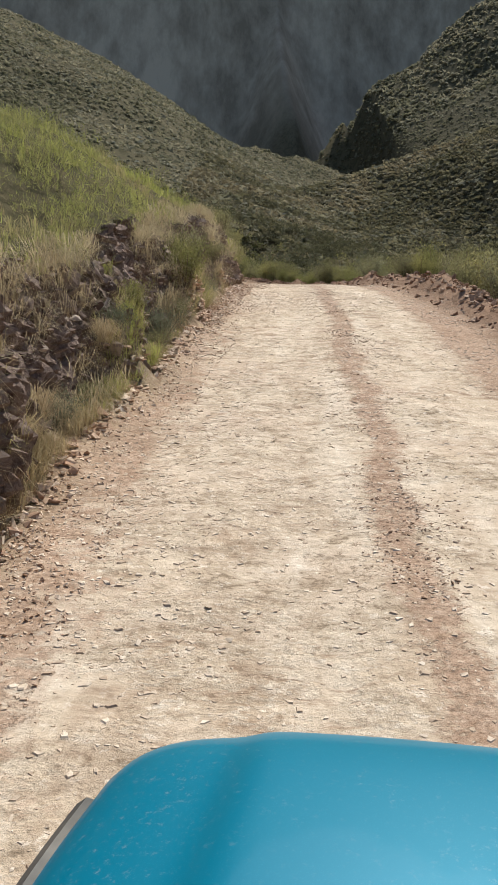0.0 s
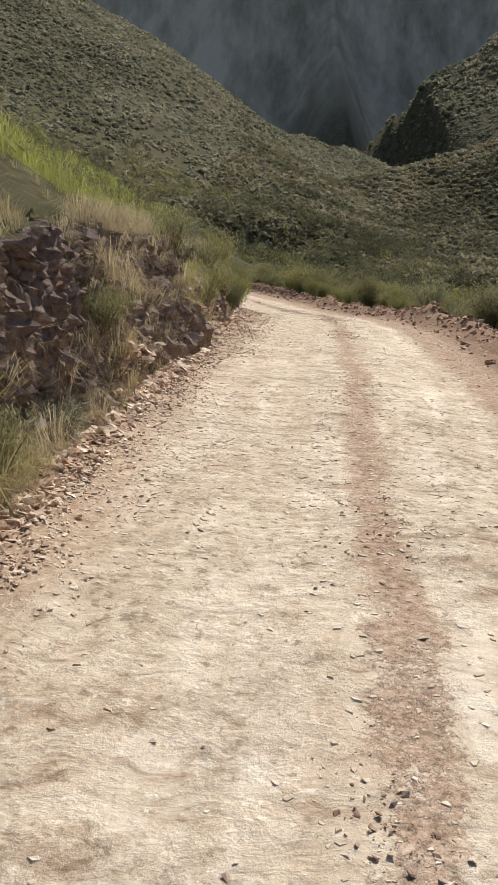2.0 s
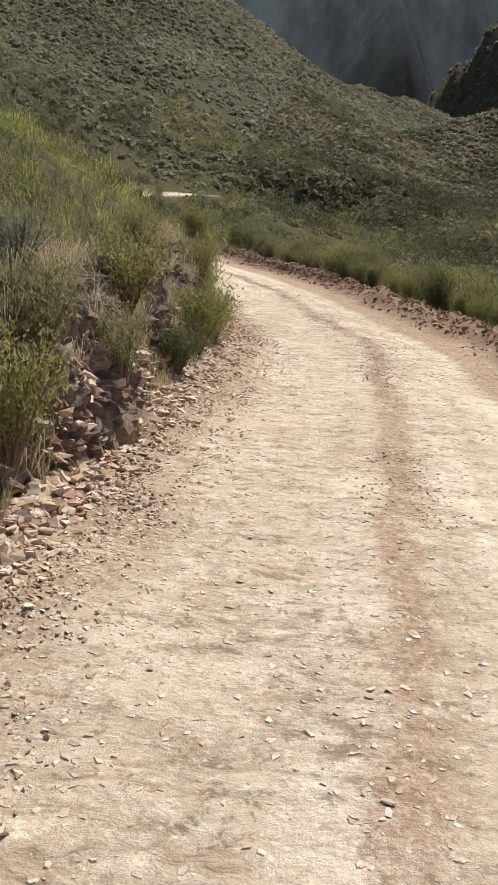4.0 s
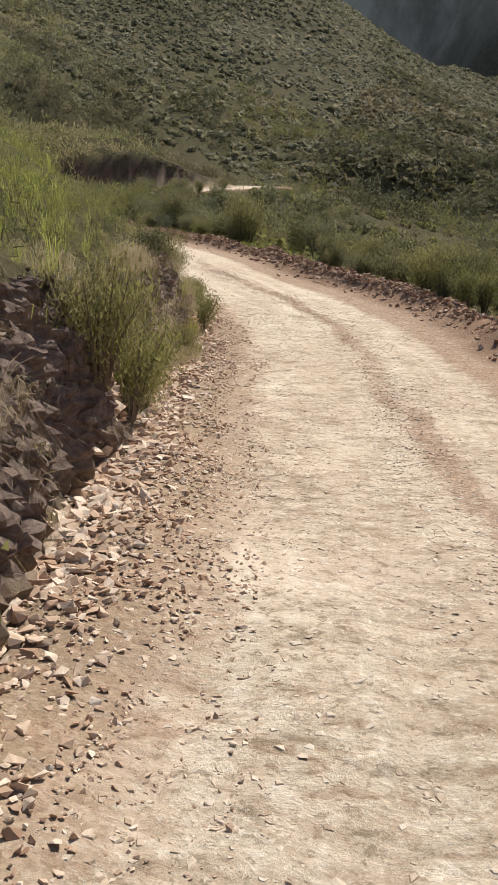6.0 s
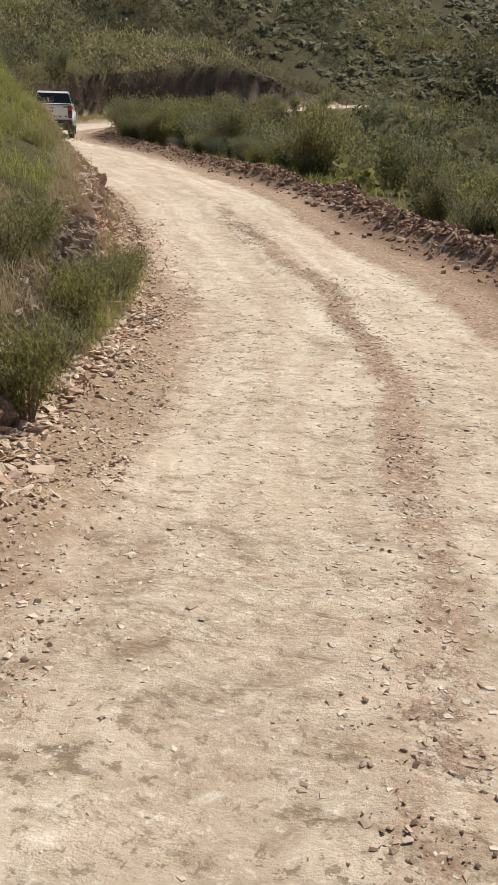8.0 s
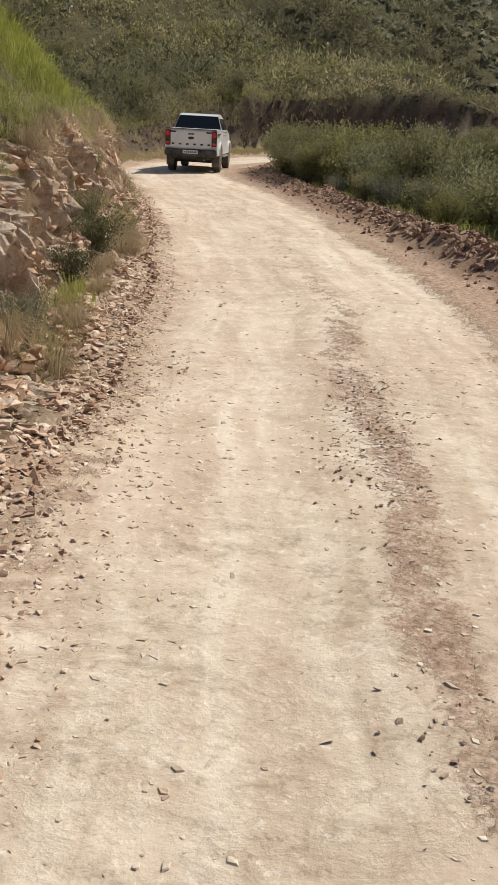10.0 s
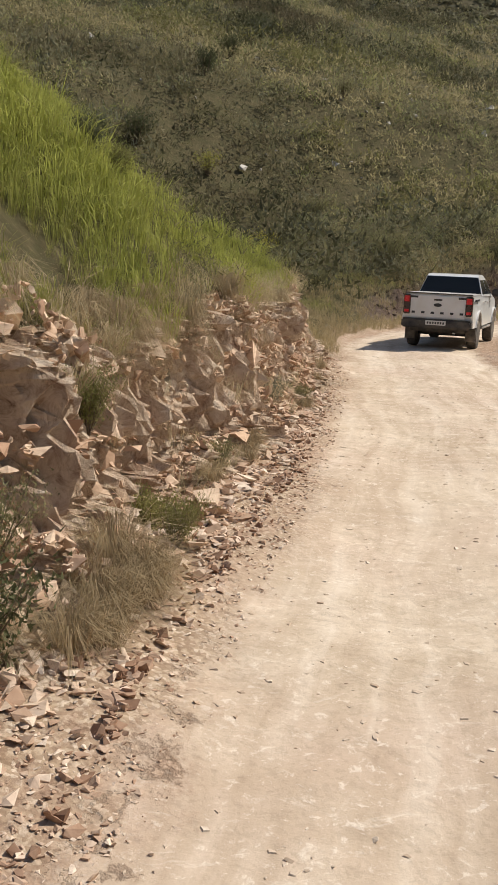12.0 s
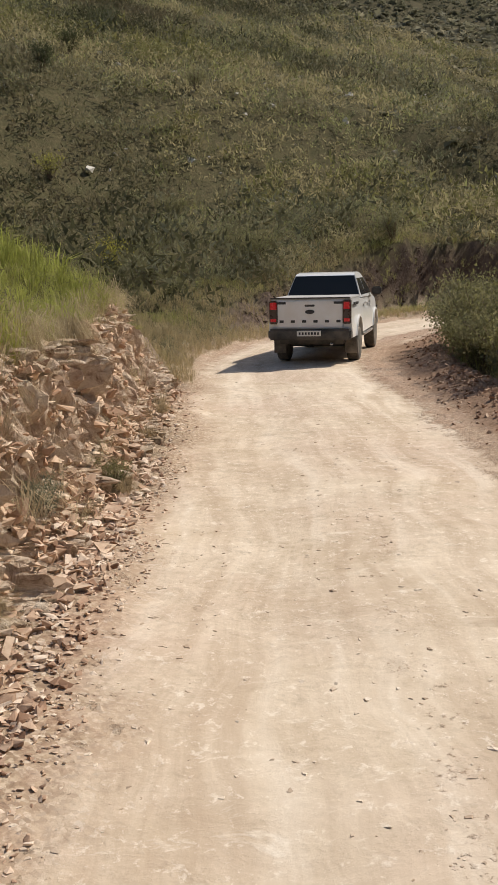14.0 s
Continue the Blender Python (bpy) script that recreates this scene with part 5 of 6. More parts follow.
    # big tussocks of dry grass at the foot of the lit rock
    tus = [mesh_of("tussock", *tuft_shape(460, 0.85, 0.85, 0.003), STRAW, np.full(1840, 0.3)) for _ in range(3)]
    hung = [mesh_of("tussock", *tuft_shape(460, 0.95, 2.3, 0.0035), STRAW, np.full(1840, 0.3)) for _ in range(3)]
    lip = [(a, float(along(FOOT, a) + along(RISE, a)) + rng.uniform(-0.16, 0.06), -rng.uniform(0.4, 0.62)) for a in (11.25, 11.5, 11.62, 11.9, 12.15, 12.28, 12.52, 12.95, 13.0, 13.08, 13.24, 13.55, 13.9, 14.1)]
    for st0, dd, h in (*lip, (12.5, 0.5, 0.55), (12.53, 0.42, 0.5), (12.57, 0.55, 0.6), (12.6, 0.45, 0.45), (12.44, 0.5, 0.55), (12.4, 0.42, 0.45), (12.55, 0.65, 0.6), (12.47, 0.62, 0.6), (12.36, 0.52, 0.5), (12.3, 0.8, 0.5), (12.1, 0.6, 0.4), (12.0, 0.7, 0.45), (11.85, 0.6, 0.4),
                       (13.25, 0.6, 0.45), (13.35, 0.62, 0.45), (13.05, 0.7, 0.4), (11.3, 0.55, 0.5), (11.45, 0.65, 0.45), (11.55, 0.6, 0.45), (11.2, 0.75, 0.5), (14.0, 0.4, 0.35), (14.3, 0.4, 0.35), (14.6, 0.4, 0.35),
                       (2.1, 0.5, 0.5), (2.2, 0.55, 0.6), (2.6, 0.5, 0.45), (3.0, 0.45, 0.4), (4.3, 0.5, 0.4), (5.0, 0.6, 0.45), (7.95, 0.95, 0.4), (8.85, 0.9, 0.6), (12.7, 1.6, 0.5), (12.9, 1.5, 0.55), (13.1, 1.4, 0.5)):
        x, y = at_station(np.array([st0]), np.array([dd]))
        ob = new("grass_tussock", (tus if h > 0 else hung)[int(rng.integers(0, 3))])
        h = abs(h)
        ob.matrix_world = pose(x[0], y[0], float(ground_at(x, y)[0]) - 0.05, rng.uniform(-8, 8), rng.uniform(-8, 8), rng.uniform(0, 360)) @ Matrix.Diagonal((h, h, h, 1))
        tagged(ob, "drooping tussock of dry straw grass on the bank", "grass tussock", "tussocks on the bank")
    # dark round bushes and a few yellow ones that stand out on the hillside
    for X, Y, kind, w in ((-64.2, 106.1, "dark", 3.0), (-42.7, 79.5, "dark", 2.6), (-46.7, 83.4, "dark", 2.2), (-52.9, 92.3, "dark", 2.0), (-36.6, 77.6, "yellow", 1.5), (-33.7, 80.7, "yellow", 1.4), (-44.8, 86.5, "yellow", 1.6), (-30.7, 79.8, "grey", 1.4), (-58.0, 98.2, "dark", 2.0), (-30.8, 84.8, "olive", 1.8),
                          (-40.9, 90.5, "olive", 1.6), (-28.9, 90.8, "olive", 1.6), (-49.1, 100.4, "olive", 2.0), (-71.3, 111.9, "dark", 2.2), (-45.6, 74.4, "dark", 2.4), (-50.6, 78.3, "olive", 2.0)):
        plant(kind, X, Y, w, w * rng.uniform(0.75, 1.0), "bushes on the hillside")
    x, y, st, d = beside(40, 2.0, 14.3, 2.2, 8.0, 1)
    for i in range(len(x)):
        w = rng.uniform(0.5, 1.1)
        plant(("green", "green", "olive", "grey")[int(rng.integers(0, 4))], x[i], y[i], w, w * rng.uniform(0.7, 1.0), "bushes on the road bank")


build_shrubs()

# ---- vehicles ----
def paint(name, colour, rough=0.3, metal=0.0, coat=0.0, dust=0.0):
    m, t, b = mat(name)
    n = Nodes(t)
    col = n.mix(n.ramp(n.noise(3, 5, 0.6, n.place), (0.35, 0.0), (0.75, dust)), colour, (0.55, 0.46, 0.35))
    n.put(b.inputs["Base Color"], col)
    n.put(b.inputs["Roughness"], n.ramp(n.noise(11, 4, 0.6, n.place), (0.3, rough), (0.8, min(rough + 0.25, 1.0))))
    b.inputs["Metallic"].default_value = metal
    b.inputs["Coat Weight"].default_value = coat
    return m


WHITE = paint("white_paint", (0.78, 0.78, 0.77), 0.3, 0, 0.6, 0.28)
BLACK = paint("black_plastic", (0.025, 0.025, 0.026), 0.6, 0, 0, 0.22)
RUBBER = paint("tyre_rubber", (0.03, 0.029, 0.028), 0.85, 0, 0, 0.45)
ALLOY = paint("alloy", (0.45, 0.45, 0.46), 0.35, 0.8, 0, 0.3)
RED_LENS = paint("red_lens", (0.72, 0.02, 0.035), 0.15, 0, 0.3, 0.0)
SMOKED = paint("smoked_lens", (0.035, 0.018, 0.02), 0.2, 0, 0.2, 0.04)
COVER = paint("load_cover", (0.42, 0.41, 0.40), 0.6, 0, 0, 0.35)
PLATE = paint("plate", (0.7, 0.7, 0.66), 0.5, 0, 0, 0.2)
INK = paint("dark_marking", (0.03, 0.03, 0.033), 0.4)
CHROME = paint("chrome", (0.6, 0.6, 0.6), 0.2, 1.0)
m, t, b = mat("tinted_glass")
b.inputs["Base Color"].default_value = (0.022, 0.024, 0.024, 1)
b.inputs["Roughness"].default_value = 0.1
b.inputs["Specular IOR Level"].default_value = 0.4
GLASS = m
m, t, b = mat("blue_metallic_paint")
nn = Nodes(t)
flecks = nn.ramp(nn.cells(260, nn.place, "Distance"), (0.1, 0.16), (0.3, 0.0))
col = nn.mix(flecks, (0.003, 0.15, 0.235), (0.05, 0.32, 0.43))
dusty = nn.math("MULTIPLY", nn.ramp(nn.noise(60, 8, 0.8, nn.place), (0.56, 0.0), (0.68, 0.3)), nn.ramp(nn.noise(2.2, 4, 0.6, nn.place), (0.4, 0.2), (0.62, 1.0)))
nn.put(b.inputs["Base Color"], nn.mix(dusty, col, (0.50, 0.50, 0.46)))
nn.put(b.inputs["Roughness"], nn.math("ADD", 0.44, nn.math("MULTIPLY", dusty, 0.6)))
b.inputs["Metallic"].default_value = 0.1
b.inputs["Specular IOR Level"].default_value = 0.1
b.inputs["Coat Weight"].default_value, b.inputs["Coat Roughness"].default_value = 0.2, 0.03
BLUE = m


def solid(bm, name, material, parent, label="", bevel=0.0, segments=2, smooth=True):
    if bevel:
        bmesh.ops.bevel(bm, geom=[e for e in bm.edges if e.is_manifold and e.calc_face_angle(0) > 0.5], offset=bevel, segments=segments, affect="EDGES", clamp_overlap=True)
    bmesh.ops.recalc_face_normals(bm, faces=bm.faces)
    me = bpy.data.meshes.new(name)
    bm.to_mesh(me)
    bm.free()
    me.polygons.foreach_set("use_smooth", np.full(len(me.polygons), smooth, bool))
    if smooth:
        me.set_sharp_from_angle(angle=radians(35))
    me.materials.append(material)
    return part(name, me, parent, label)


def box(x0, x1, y0, y1, z0, z1, bm=None):
    bm = bm or bmesh.new()
    bmesh.ops.create_cube(bm, size=1, matrix=Matrix.Translation(((x0 + x1) / 2, (y0 + y1) / 2, (z0 + z1) / 2)) @ Matrix.Diagonal((x1 - x0, y1 - y0, z1 - z0, 1)))
    return bm


def prism(profile, half, taper=None):
    """A body with that side profile of (y, z), across from -half to half; taper(y, z) gives the share of the half width."""
    bm = bmesh.new()
    rows = []
    for s in (-1, 1):
        rows.append([bm.verts.new((s * half * (taper(y, z) if taper else 1), y, z)) for y, z in profile])
    n = len(profile)
    for i in range(n):
        j = (i + 1) % n
        bm.faces.new((rows[0][i], rows[0][j], rows[1][j], rows[1][i]))
    bm.faces.new(rows[0])
    bm.faces.new(list(reversed(rows[1])))
    return bm


def lathe_x(rings, x_mid, y, z, seg=28):
    """A ring turned about the x axis: rows of (x, radius)."""
    bm = bmesh.new()
    loops = []
    for dx, r in rings:
        loops.append([bm.verts.new((x_mid + dx, y + r * math.cos(2 * math.pi * k / seg), z + r * math.sin(2 * math.pi * k / seg))) for k in range(seg)])
    for a, c in zip(loops[:-1], loops[1:]):
        for k in range(seg):
            q = (k + 1) % seg
            bm.faces.new((a[k], a[q], c[q], c[k]))
    bm.faces.new(loops[0])
    bm.faces.new(list(reversed(loops[-1])))
    return bm


def wheel(car, x, y, r, wide, side):
    w = wide / 2
    ty = solid(lathe_x([(-w, r * 0.66), (-w, r * 0.9), (-w * 0.8, r * 0.98), (-w * 0.4, r), (w * 0.4, r), (w * 0.8, r * 0.98), (w, r * 0.9), (w, r * 0.66)], x, y, r), "wheel", RUBBER, car, "dusty black rubber tyre")
    solid(lathe_x([(side * w * 0.55, r * 0.66), (side * w * 0.95, r * 0.64), (side * w * 0.8, r * 0.56), (side * w * 0.5, r * 0.5), (side * w * 0.6, r * 0.2), (side * w * 0.75, r * 0.16)], x, y, r), "rim", ALLOY, ty, "grey alloy rim")
    for k in range(6):
        a = 2 * math.pi * k / 6
        bm = box(-0.012, 0.012, r * 0.14, r * 0.6, -0.03, 0.03)
        bmesh.ops.transform(bm, matrix=Matrix.Translation((x + side * w * 0.82, y, r)) @ Matrix.Rotation(a, 4, "X"), verts=bm.verts)
        solid(bm, "spoke", ALLOY, ty)


def arch(yc, zc, r, z_low, seg=9):
    a0 = math.asin((zc - z_low) / r)
    return [(yc + r * math.cos(a), zc + r * math.sin(a)) for a in np.linspace(math.pi + a0, -a0, seg)]


def build_pickup(m):
    """White double-cab pickup; its origin is on the ground under the tailgate, y ahead."""
    car = new("pickup_truck")
    ra, fa, low = 1.16, 4.38, 0.50
    side = [(0.03, 0.62), (0.10, low)] + arch(ra, 0.42, 0.47, low) + arch(fa, 0.42, 0.47, low)
    side += [(5.15, 0.45), (5.30, 0.55), (5.33, 0.85), (5.22, 1.06), (4.9, 1.17), (3.98, 1.29), (1.72, 1.32), (0.04, 1.34), (0.0, 1.26)]
    solid(prism(side, 0.92, lambda y, z: (1 - 0.09 * max(0.0, (y - 4.5) / 0.85)) * (1 - 0.05 * max(0.0, z - 0.95) / 0.25)), "body", WHITE, car, "white painted steel body", 0.03)
    # cab above the belt line
    cab = [(1.74, 1.29), (2.02, 1.79), (2.14, 1.84), (2.6, 1.865), (3.05, 1.83), (3.35, 1.72), (4.02, 1.26)]
    lean = lambda y, z: 1 - 0.22 * max(0.0, z - 1.28) / 0.58
    solid(prism(cab, 0.875, lean), "cab", WHITE, car, "white cab with a flat roof", 0.035)
    # windows, a little proud of the cab
    bm = bmesh.new()
    pts = [(-0.84, 1.75, 1.34), (0.84, 1.75, 1.34), (0.69, 1.985, 1.785), (-0.69, 1.985, 1.785)]
    vs = [bm.verts.new(p) for p in pts] + [bm.verts.new((p[0], p[1] + 0.05, p[2])) for p in pts]
    for f in ((0, 1, 2, 3), (7, 6, 5, 4), (0, 4, 5, 1), (1, 5, 6, 2), (2, 6, 7, 3), (3, 7, 4, 0)):
        bm.faces.new([vs[i] for i in f])
    solid(bm, "rear_window", GLASS, car, "dark tinted rear window")
    bm = bmesh.new()
    pts = [(-0.76, 3.99, 1.31), (0.76, 3.99, 1.31), (0.66, 3.40, 1.71), (-0.66, 3.40, 1.71)]
    vs = [bm.verts.new(p) for p in pts] + [bm.verts.new((p[0], p[1] - 0.06, p[2] - 0.03)) for p in pts]
    for f in ((0, 1, 2, 3), (7, 6, 5, 4), (0, 4, 5, 1), (1, 5, 6, 2), (2, 6, 7, 3), (3, 7, 4, 0)):
        bm.faces.new([vs[i] for i in f])
    solid(bm, "windscreen", GLASS, car)
    for s in (-1, 1):
        for y0, y1, t0, t1 in ((1.95, 2.72, 2.08, 2.70), (2.80, 3.80, 2.80, 3.26)):
            bm = bmesh.new()
            w = lambda z: s * (0.875 * lean(0, z) + 0.008)
            pts = [(w(1.34), y0, 1.34), (w(1.34), y1, 1.34), (w(1.72), t1, 1.72), (w(1.72), t0, 1.72)]
            vs = [bm.verts.new(p) for p in pts] + [bm.verts.new((p[0] - s * 0.03, p[1], p[2])) for p in pts]
            for f in ((0, 1, 2, 3), (7, 6, 5, 4), (0, 4, 5, 1), (1, 5, 6, 2), (2, 6, 7, 3), (3, 7, 4, 0)):
                bm.faces.new([vs[i] for i in f])
            solid(bm, "side_window", GLASS, car, "dark side window")
        # mirrors, door handles, steps, flares, mud flaps
        solid(box(s * 0.93 - 0.02, s * 0.93 + (0.22 if s > 0 else -0.18), 3.62, 3.74, 1.28, 1.48), "mirror", BLACK, car, "black door mirror", 0.03)
        for y in (2.15, 3.0):
            solid(box(s * 0.915 - 0.02, s * 0.915 + 0.02, y, y + 0.2, 1.12, 1.16), "door_handle", CHROME, car, "", 0.008)
        solid(box(s * 0.86 - 0.09, s * 0.86 + 0.09, 1.9, 3.7, 0.40, 0.46), "side_step", CHROME, car, "metal side step", 0.02)
        for yc in (ra, fa):
            out = [(y, z) for y, z in arch(yc, 0.42, 0.52, low)] + [(y, z) for y, z in reversed(arch(yc, 0.42, 0.47, low))]
            bm = bmesh.new()
            rows = [[bm.verts.new((s * x, y, z)) for y, z in out] for x in (0.87, 0.945)]
            k = len(out)
            for i in range(k):
                j = (i + 1) % k
                bm.faces.new((rows[0][i], rows[0][j], rows[1][j], rows[1][i]))
            for i in range(k // 2 - 1):
                for r in rows:
                    bm.faces.new((r[i], r[i + 1], r[k - 2 - i], r[k - 1 - i]))
            solid(bm, "wheel_flare", WHITE, car)
        solid(box(s * 0.8 - 0.13, s * 0.8 + 0.13, 0.60, 0.625, 0.22, 0.55), "mud_flap", RUBBER, car)
        for y, rr in ((ra, 0.385), (fa, 0.385)):
            wheel(car, s * 0.80, y, rr, 0.26, s)
        # tail lamp: red top, smoked lower part
        lamp = solid(box(s * 0.80 - 0.09, s * 0.80 + 0.09, -0.035, 0.10, 0.80, 1.31), "tail_lamp", SMOKED, car, "dark smoked tail lamp", 0.02)
        solid(box(s * 0.80 - 0.075, s * 0.80 + 0.075, -0.048, 0.0, 1.10, 1.28), "red_lens", RED_LENS, lamp, "lit red lamp lens", 0.015)
        solid(box(s * 0.80 - 0.06, s * 0.80 + 0.06, -0.044, 0.0, 0.85, 0.92), "reflector", RED_LENS, lamp)
        # side stripes
        for y, l in ((1.2, 0.22), (1.48, 0.12), (1.66, 0.2)):
            solid(box(s * 0.905 - 0.02, s * 0.905 + 0.012, y - 0.8, y - 0.8 + l, 1.18, 1.23), "side_marking", INK, car)
        solid(box(s * 0.66 - 0.14, s * 0.66 + 0.14, -0.022, 0.01, 1.225, 1.275), "decal", INK, car, "dark decal bar")
        solid(box(s * 0.74 - 0.14, s * 0.74 + 0.14, 5.22, 5.335, 0.78, 0.98), "headlamp", GLASS, car, "", 0.03)
    solid(box(-0.72, 0.72, -0.018, 0.06, 0.70, 1.305), "tailgate", WHITE, car, "white tailgate with dark lettering bars", 0.02)
    solid(box(-0.11, 0.11, -0.03, 0.0, 1.17, 1.215), "tailgate_handle", BLACK, car, "", 0.01)
    bm = lathe_x([(-0.012, 0.05), (0.0, 0.055), (0.012, 0.05)], 0, 0, 0, 20)
    bmesh.ops.transform(bm, matrix=Matrix.Translation((0, -0.022, 1.06)) @ Matrix.Diagonal((1.9, 1, 0.85, 1)) @ Matrix.Rotation(radians(90), 4, "Z"), verts=bm.verts)
    solid(bm, "badge", INK, car, "dark oval badge")
    for i in range(6):
        x = -0.62 + 1.24 * i / 5
        solid(box(x - 0.045, x + 0.045, -0.025, 0.0, 0.83, 0.885), "lettering_bar", INK, car)
    bump = solid(box(-0.90, 0.90, -0.14, 0.12, 0.46, 0.70), "rear_bumper", BLACK, car, "black rear step bumper", 0.04)
    solid(box(-0.26, 0.26, -0.155, -0.12, 0.55, 0.665), "number_plate", PLATE, bump, "white number plate")
    for i in range(7):
        x = -0.20 + 0.4 * i / 6
        solid(box(x - 0.02, x + 0.02, -0.160, -0.15, 0.58, 0.635), "plate_bar", INK, bump)
    solid(box(-0.86, 0.86, 0.02, 1.72, 1.31, 1.355), "tonneau_cover", COVER, car, "dusty grey load cover over the bed", 0.015)
    solid(box(-0.87, 0.87, -0.01, 0.05, 1.34, 1.365), "cover_rail", BLACK, car, "black rail of the load cover", 0.006)
    solid(box(-0.7, 0.7, 0.15, 5.1, 0.36, 0.72), "chassis", BLACK, car)
    solid(box(-0.35, 0.35, 5.27, 5.345, 0.62, 0.95), "grille", BLACK, car, "", 0.02)
    solid(lathe_x([(-0.03, 0.03), (0.03, 0.03)], 0.45, 0.1, 0.36, 12), "exhaust", CHROME, car)
    # the rear axle
    solid(lathe_x([(-0.7, 0.07), (0.7, 0.07)], 0, ra, 0.385, 14), "axle", BLACK, car)
    # raised on its springs, well above the wheels
    for ob in car.children:
        if ob.name.split(".")[0] not in ("wheel", "axle", "mud_flap"):
            ob.location.z += 0.10
    car.matrix_world = m
    tagged(car, "dusty white double-cab pickup truck standing on the dirt road", "pickup truck")


def stand(x, y, heading, ahead, aside=1.4):
    """A pose on the ground, tilted as the ground is, heading in degrees to the left of +y."""
    a = radians(heading)
    f, r = Vector((-math.sin(a), math.cos(a), 0)), Vector((math.cos(a), math.sin(a), 0))
    p = Vector((x, y, 0))
    q = [p + f * u + r * v for u, v in ((ahead[0], -aside / 2), (ahead[0], aside / 2), (ahead[1], 0))]
    zs = ground_at([v.x for v in q], [v.y for v in q])
    for v, z in zip(q, zs):
        v.z = z
    fwd = (q[2] - (q[0] + q[1]) / 2).normalized()
    right = (q[1] - q[0]).normalized()
    up = right.cross(fwd).normalized()
    right = fwd.cross(up)
    rot = Matrix((right, fwd, up)).transposed()
    rear = (q[0] + q[1]) / 2 - fwd * ahead[0]
    return Matrix.Translation(rear) @ rot.to_4x4()


build_pickup(stand(-20.12, 74.70, 28.7, (1.05, 4.0), 1.3) @ Matrix.Diagonal((1 / GROW, 1 / GROW, 1 / GROW, 1)))


def build_front_end(m):
    """Front end of the blue car that the camera rides in, as it stands at the start; origin on the ground under its nose, y ahead."""
    car = new("blue_car_front")
    half, length = 0.775, 0.86
    bm = bmesh.new()
    nu, nv = 72, 24
    grid = []
    for j in range(nv + 1):
        v = j / nv
        row = []
        for i in range(nu + 1):
            u = -1 + 2 * i / nu
            corner = (1 - abs(u) ** 22) ** 0.5 if abs(u) < 1 else 0.0
            y = -length + v * (length - 0.10 * (1 - corner) - 0.03 * u * u)
            x = u * half * (1.0 - 0.05 * v * v)
            crease = 0.03 * (1 - 0.6 * v ** 6) * (1 / (1 + math.exp((abs(x) - 0.53 + 0.06 * v) * 70)))
            z = 1.045 - 0.09 * v ** 1.5 - 0.03 * u * u - 0.07 * abs(u) ** 9 - 0.05 * v ** 14 + crease
            row.append(bm.verts.new((x, y, z)))
        grid.append(row)
    for j in range(nv):
        for i in range(nu):
            bm.faces.new((grid[j][i], grid[j][i + 1], grid[j + 1][i + 1], grid[j + 1][i]))
    rim = [e for e in bm.edges if e.is_boundary]
    out = bmesh.ops.extrude_edge_only(bm, edges=rim)
    bmesh.ops.translate(bm, vec=(0, 0, -0.035), verts=[g for g in out["geom"] if isinstance(g, bmesh.types.BMVert)])
    hood = solid(bm, "bonnet", BLUE, car, "glossy metallic blue bonnet with a soft crease")
    solid(lathe_x([(-0.012, 0.012), (0.012, 0.012)], 0.0, -0.70, 1.056, 10), "washer_nozzle", BLACK, hood, "small black washer nozzle")
    body = prism([(-0.85, 0.35), (-0.83, 0.9), (-0.8, 1.0), (-0.22, 0.90), (-0.1, 0.80), (-0.08, 0.62), (-0.1, 0.35), (-0.18, 0.33)], 0.68)
    solid(body, "front_body", BLUE, car, "blue front wings and nose", 0.04)
    for s in (-1, 1):
        # dark strip that follows the bonnet's side edge
        bm = bmesh.new()
        last = None
        for k in range(15):
            v = 0.88 * k / 14
            x, y, z = half * (1.0 - 0.05 * v * v), -length + v * (length - 0.13), 0.945 - 0.09 * v ** 1.5
            ring = [bm.verts.new((s * (x + dx), y, z + dz)) for dx, dz in ((-0.012, -0.06), (-0.008, 0.0), (0.012, 0.004), (0.03, -0.012), (0.034, -0.06))]
            if last:
                for q in range(5):
                    bm.faces.new((last[q], last[(q + 1) % 5], ring[(q + 1) % 5], ring[q]))
            else:
                bm.faces.new(ring)
            last = ring
        bm.faces.new(last)
        solid(bm, "wing_trim", BLACK, car, "black trim strip along the wing")
        wheel(car, s * 0.66, -0.48, 0.33, 0.2, s)
        solid(box(s * 0.52 - 0.13, s * 0.52 + 0.13, -0.05, 0.03, 0.66, 0.80), "headlamp", GLASS, car, "", 0.03)
    solid(box(-0.34, 0.34, -0.03, 0.035, 0.64, 0.78), "grille", BLACK, car, "", 0.02)
    solid(box(-0.74, 0.74, -0.12, 0.09, 0.34, 0.58), "front_bumper", BLACK, car, "black front bumper", 0.05)
    solid(box(-0.66, 0.66, -0.95, -0.865, 0.98, 1.03), "cowl_grille", BLACK, car, "black slatted cowl under the windscreen", 0.012)
    for i in range(22):
        x = -0.6 + 1.2 * i / 21
        solid(box(x - 0.006, x + 0.006, -0.94, -0.875, 1.03, 1.04), "cowl_slat", CHROME, car)
    # the body leans on its springs
    for ob in car.children:
        if not ob.name.startswith("wheel"):
            ob.matrix_basis = Matrix.Rotation(radians(2.5), 4, "Y")
    car.matrix_world = m
    tagged(car, "glossy metallic blue car bonnet on the pale dirt road", "car")


build_front_end(Matrix.Translation((0, 0, 0.003)) @ stand(0.485, 1.61, -7.0, (-0.48, -0.05)))

# ---- stones of the bank, and single stones at its foot ----
BANK = bpy.data.objects["rock_bank"]


def stone_meshes(shapes, name, material):
    return [mesh_of(name, v, f, material) for v, f in shapes]


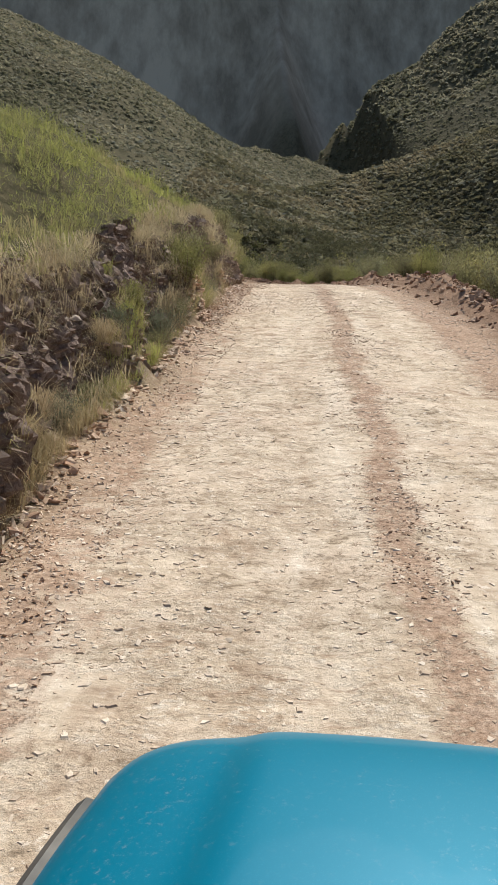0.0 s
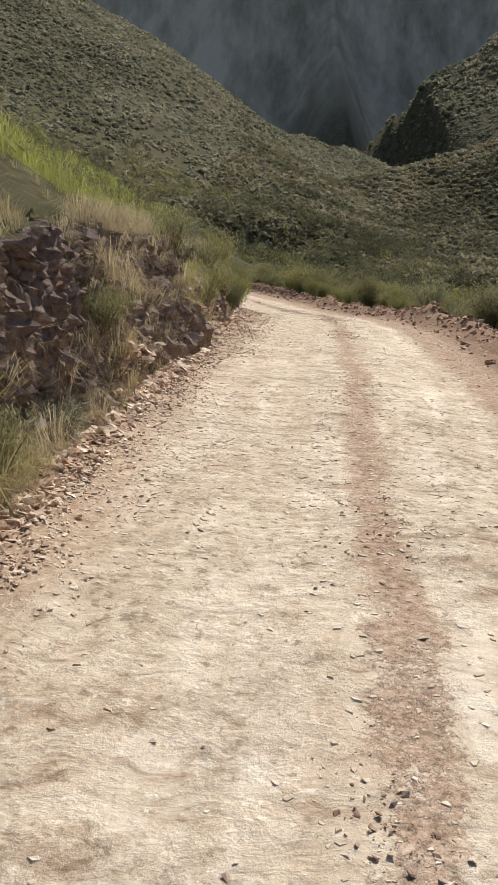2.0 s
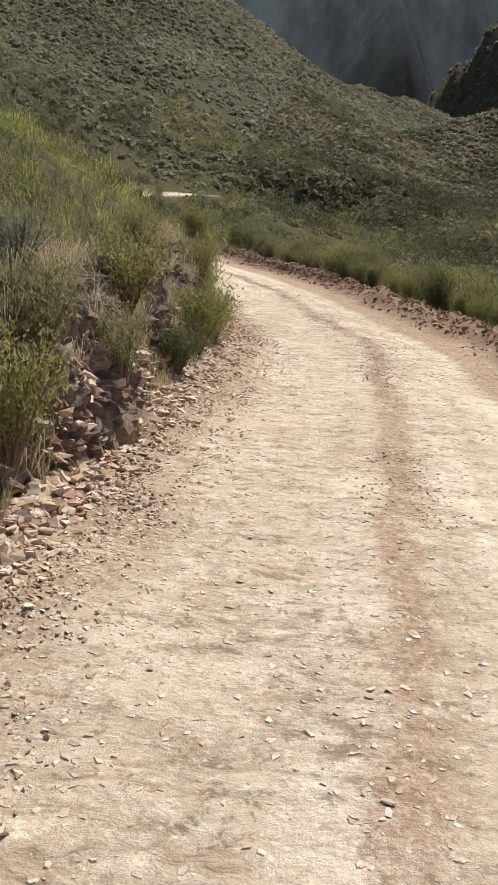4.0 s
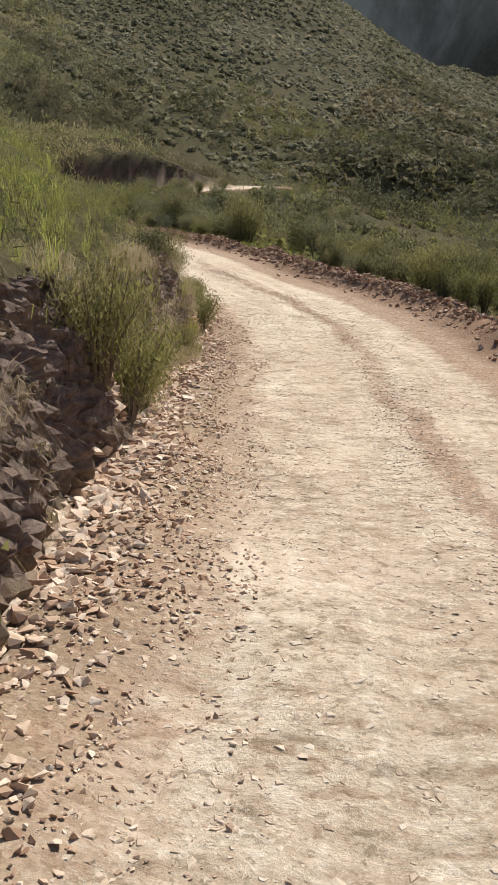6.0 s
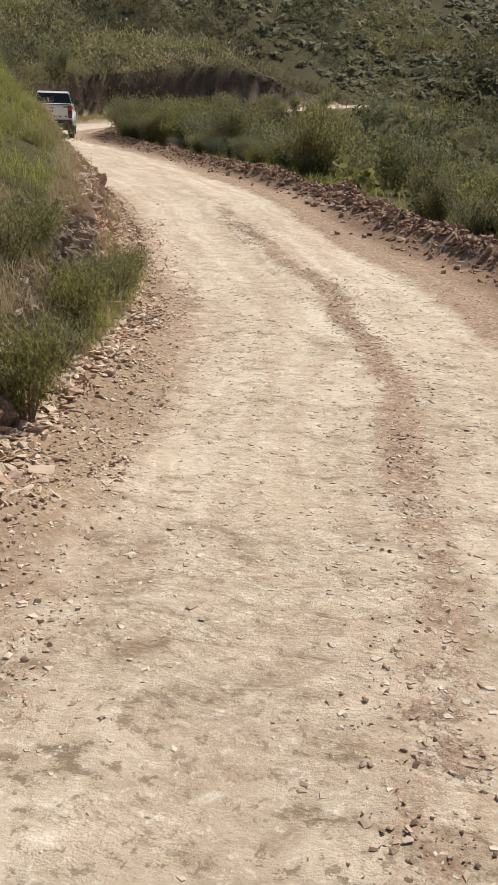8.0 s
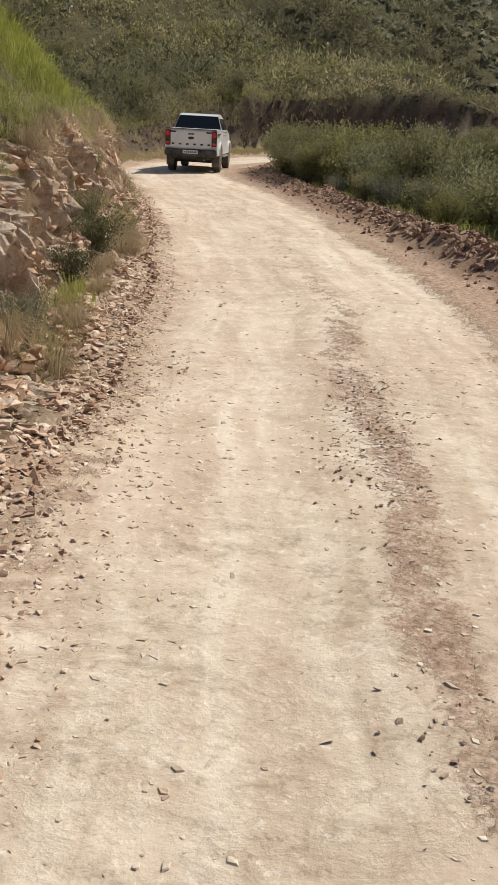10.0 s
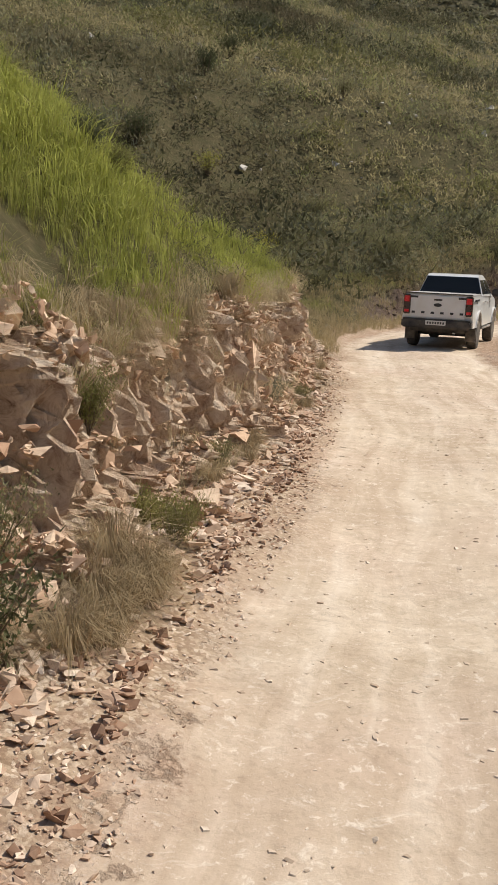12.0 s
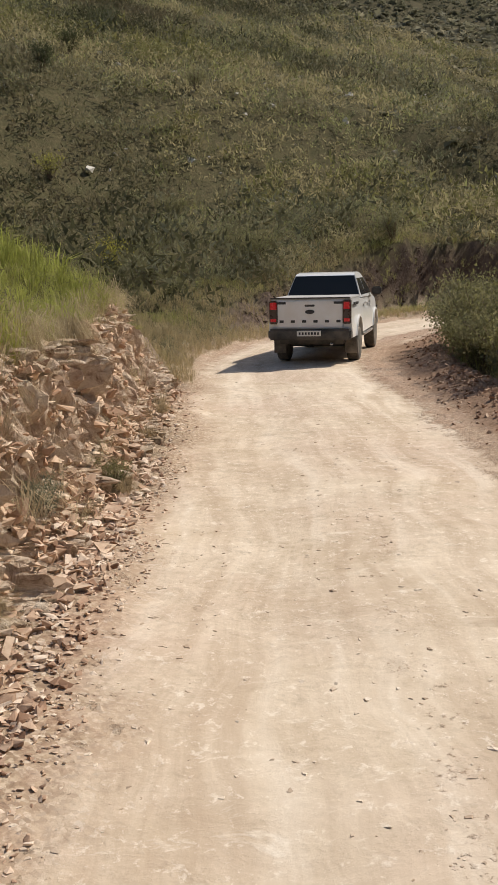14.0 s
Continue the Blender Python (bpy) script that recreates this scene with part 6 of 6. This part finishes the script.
def place_stone(me, name, x, y, z, size, turn, parent=None):
    ob = new(name, me)
    ob.matrix_world = Matrix.Translation((x, y, z)) @ Matrix([list(r) for r in turn]).to_4x4() @ Matrix.Diagonal((*size, 1))
    if parent:
        ob.parent = parent
    return ob


def build_bank_stones():
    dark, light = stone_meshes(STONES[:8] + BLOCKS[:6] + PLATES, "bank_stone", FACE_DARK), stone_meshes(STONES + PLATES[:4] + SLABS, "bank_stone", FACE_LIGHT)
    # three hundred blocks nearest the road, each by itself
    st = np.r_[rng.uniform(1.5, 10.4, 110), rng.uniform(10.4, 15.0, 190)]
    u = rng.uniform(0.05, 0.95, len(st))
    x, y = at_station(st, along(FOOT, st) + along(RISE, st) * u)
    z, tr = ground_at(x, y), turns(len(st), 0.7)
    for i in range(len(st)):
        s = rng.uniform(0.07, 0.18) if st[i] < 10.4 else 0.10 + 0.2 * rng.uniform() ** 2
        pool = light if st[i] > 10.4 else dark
        place_stone(pool[int(rng.integers(0, len(pool)))], "stone", x[i], y[i], z[i] - 0.02, (s, s * rng.uniform(0.6, 1), s * rng.uniform(0.8, 1.5)), tr[i], BANK)
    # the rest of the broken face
    for name, a, b, n, m in (("stone_rest", 0.9, 10.6, 5000, FACE_DARK), ("pale_stone_rest", 10.2, 15.3, 11000, FACE_LIGHT), ("far_stone_rest", 16.8, 20.2, 2200, FACE_SHADED)):
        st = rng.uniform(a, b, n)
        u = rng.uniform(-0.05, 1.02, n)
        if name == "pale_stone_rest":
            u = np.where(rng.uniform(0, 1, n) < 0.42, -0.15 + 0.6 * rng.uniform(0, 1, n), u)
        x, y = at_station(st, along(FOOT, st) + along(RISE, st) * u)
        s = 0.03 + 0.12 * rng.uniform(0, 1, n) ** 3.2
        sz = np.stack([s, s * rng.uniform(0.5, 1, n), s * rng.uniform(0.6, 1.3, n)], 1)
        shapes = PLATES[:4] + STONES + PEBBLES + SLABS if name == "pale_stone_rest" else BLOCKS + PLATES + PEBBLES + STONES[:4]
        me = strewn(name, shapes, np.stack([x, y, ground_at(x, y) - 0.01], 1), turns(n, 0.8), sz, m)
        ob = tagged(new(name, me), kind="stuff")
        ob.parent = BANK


def build_loose_stones():
    meshes = stone_meshes(STONES[:7] + PLATES[:5], "loose_stone", RUBBLE)
    rows = []
    st = np.r_[rng.uniform(1.5, 10.5, 120), rng.uniform(12.2, 14, 70)]
    d = along(FOOT, st) * rng.uniform(0.35, 1.15, len(st))
    x, y = at_station(st, d)
    for i in range(len(st)):
        rows.append((x[i], y[i], rng.uniform(0.06, 0.13), None))
    # slabs that slid down the bank
    for st0, d0, s, lean in ((13.3, 0.45, 0.2, 45), (12.92, 0.6, 0.28, 50), (12.88, 0.5, 0.18, 25), (12.8, 0.42, 0.2, 10), (12.76, 0.5, 0.24, 8), (12.72, 0.44, 0.2, 6),
                             (12.66, 0.5, 0.22, 8), (12.95, 0.5, 0.18, 30), (12.6, 0.45, 0.2, 6), (12.55, 0.5, 0.18, 8), (13.5, 0.4, 0.2, 25), (13.1, 0.45, 0.2, 20), (13.8, 0.35, 0.18, 15)):
        X, Y = (float(q[0]) for q in at_station(np.array([st0]), np.array([d0])))
        rows.append((X, Y, 0.7 * s, lean))
    for X, Y, s, lean in rows:
        z = float(ground_at([X], [Y])[0])
        big = lean is not None
        me = meshes[int(rng.integers(7, 12))] if big else meshes[int(rng.integers(0, 12))]
        tr = np.array(Euler((radians(lean or rng.uniform(-25, 25)), radians(rng.uniform(-15, 15)), radians(rng.uniform(0, 360)))).to_matrix())
        ob = place_stone(me, "slab_stone" if big else "stone", X, Y, z + (0.22 if big else 0.10) * s * (1 if not big else 0.4 + math.sin(radians(lean))), (s, s * rng.uniform(0.7, 1.0), s), tr)
        tagged(ob, "pale broken rock slab slid down from the bank" if big else "angular tan stone lying in the roadside gravel", "rock", "rocks along the bank")


build_bank_stones()
build_loose_stones()


# ---- true size ----
for ob in list(scene.objects):
    if ob.parent is None and ob.type in {"MESH", "EMPTY"}:
        ob.matrix_world = Matrix.Scale(GROW, 4) @ ob.matrix_world
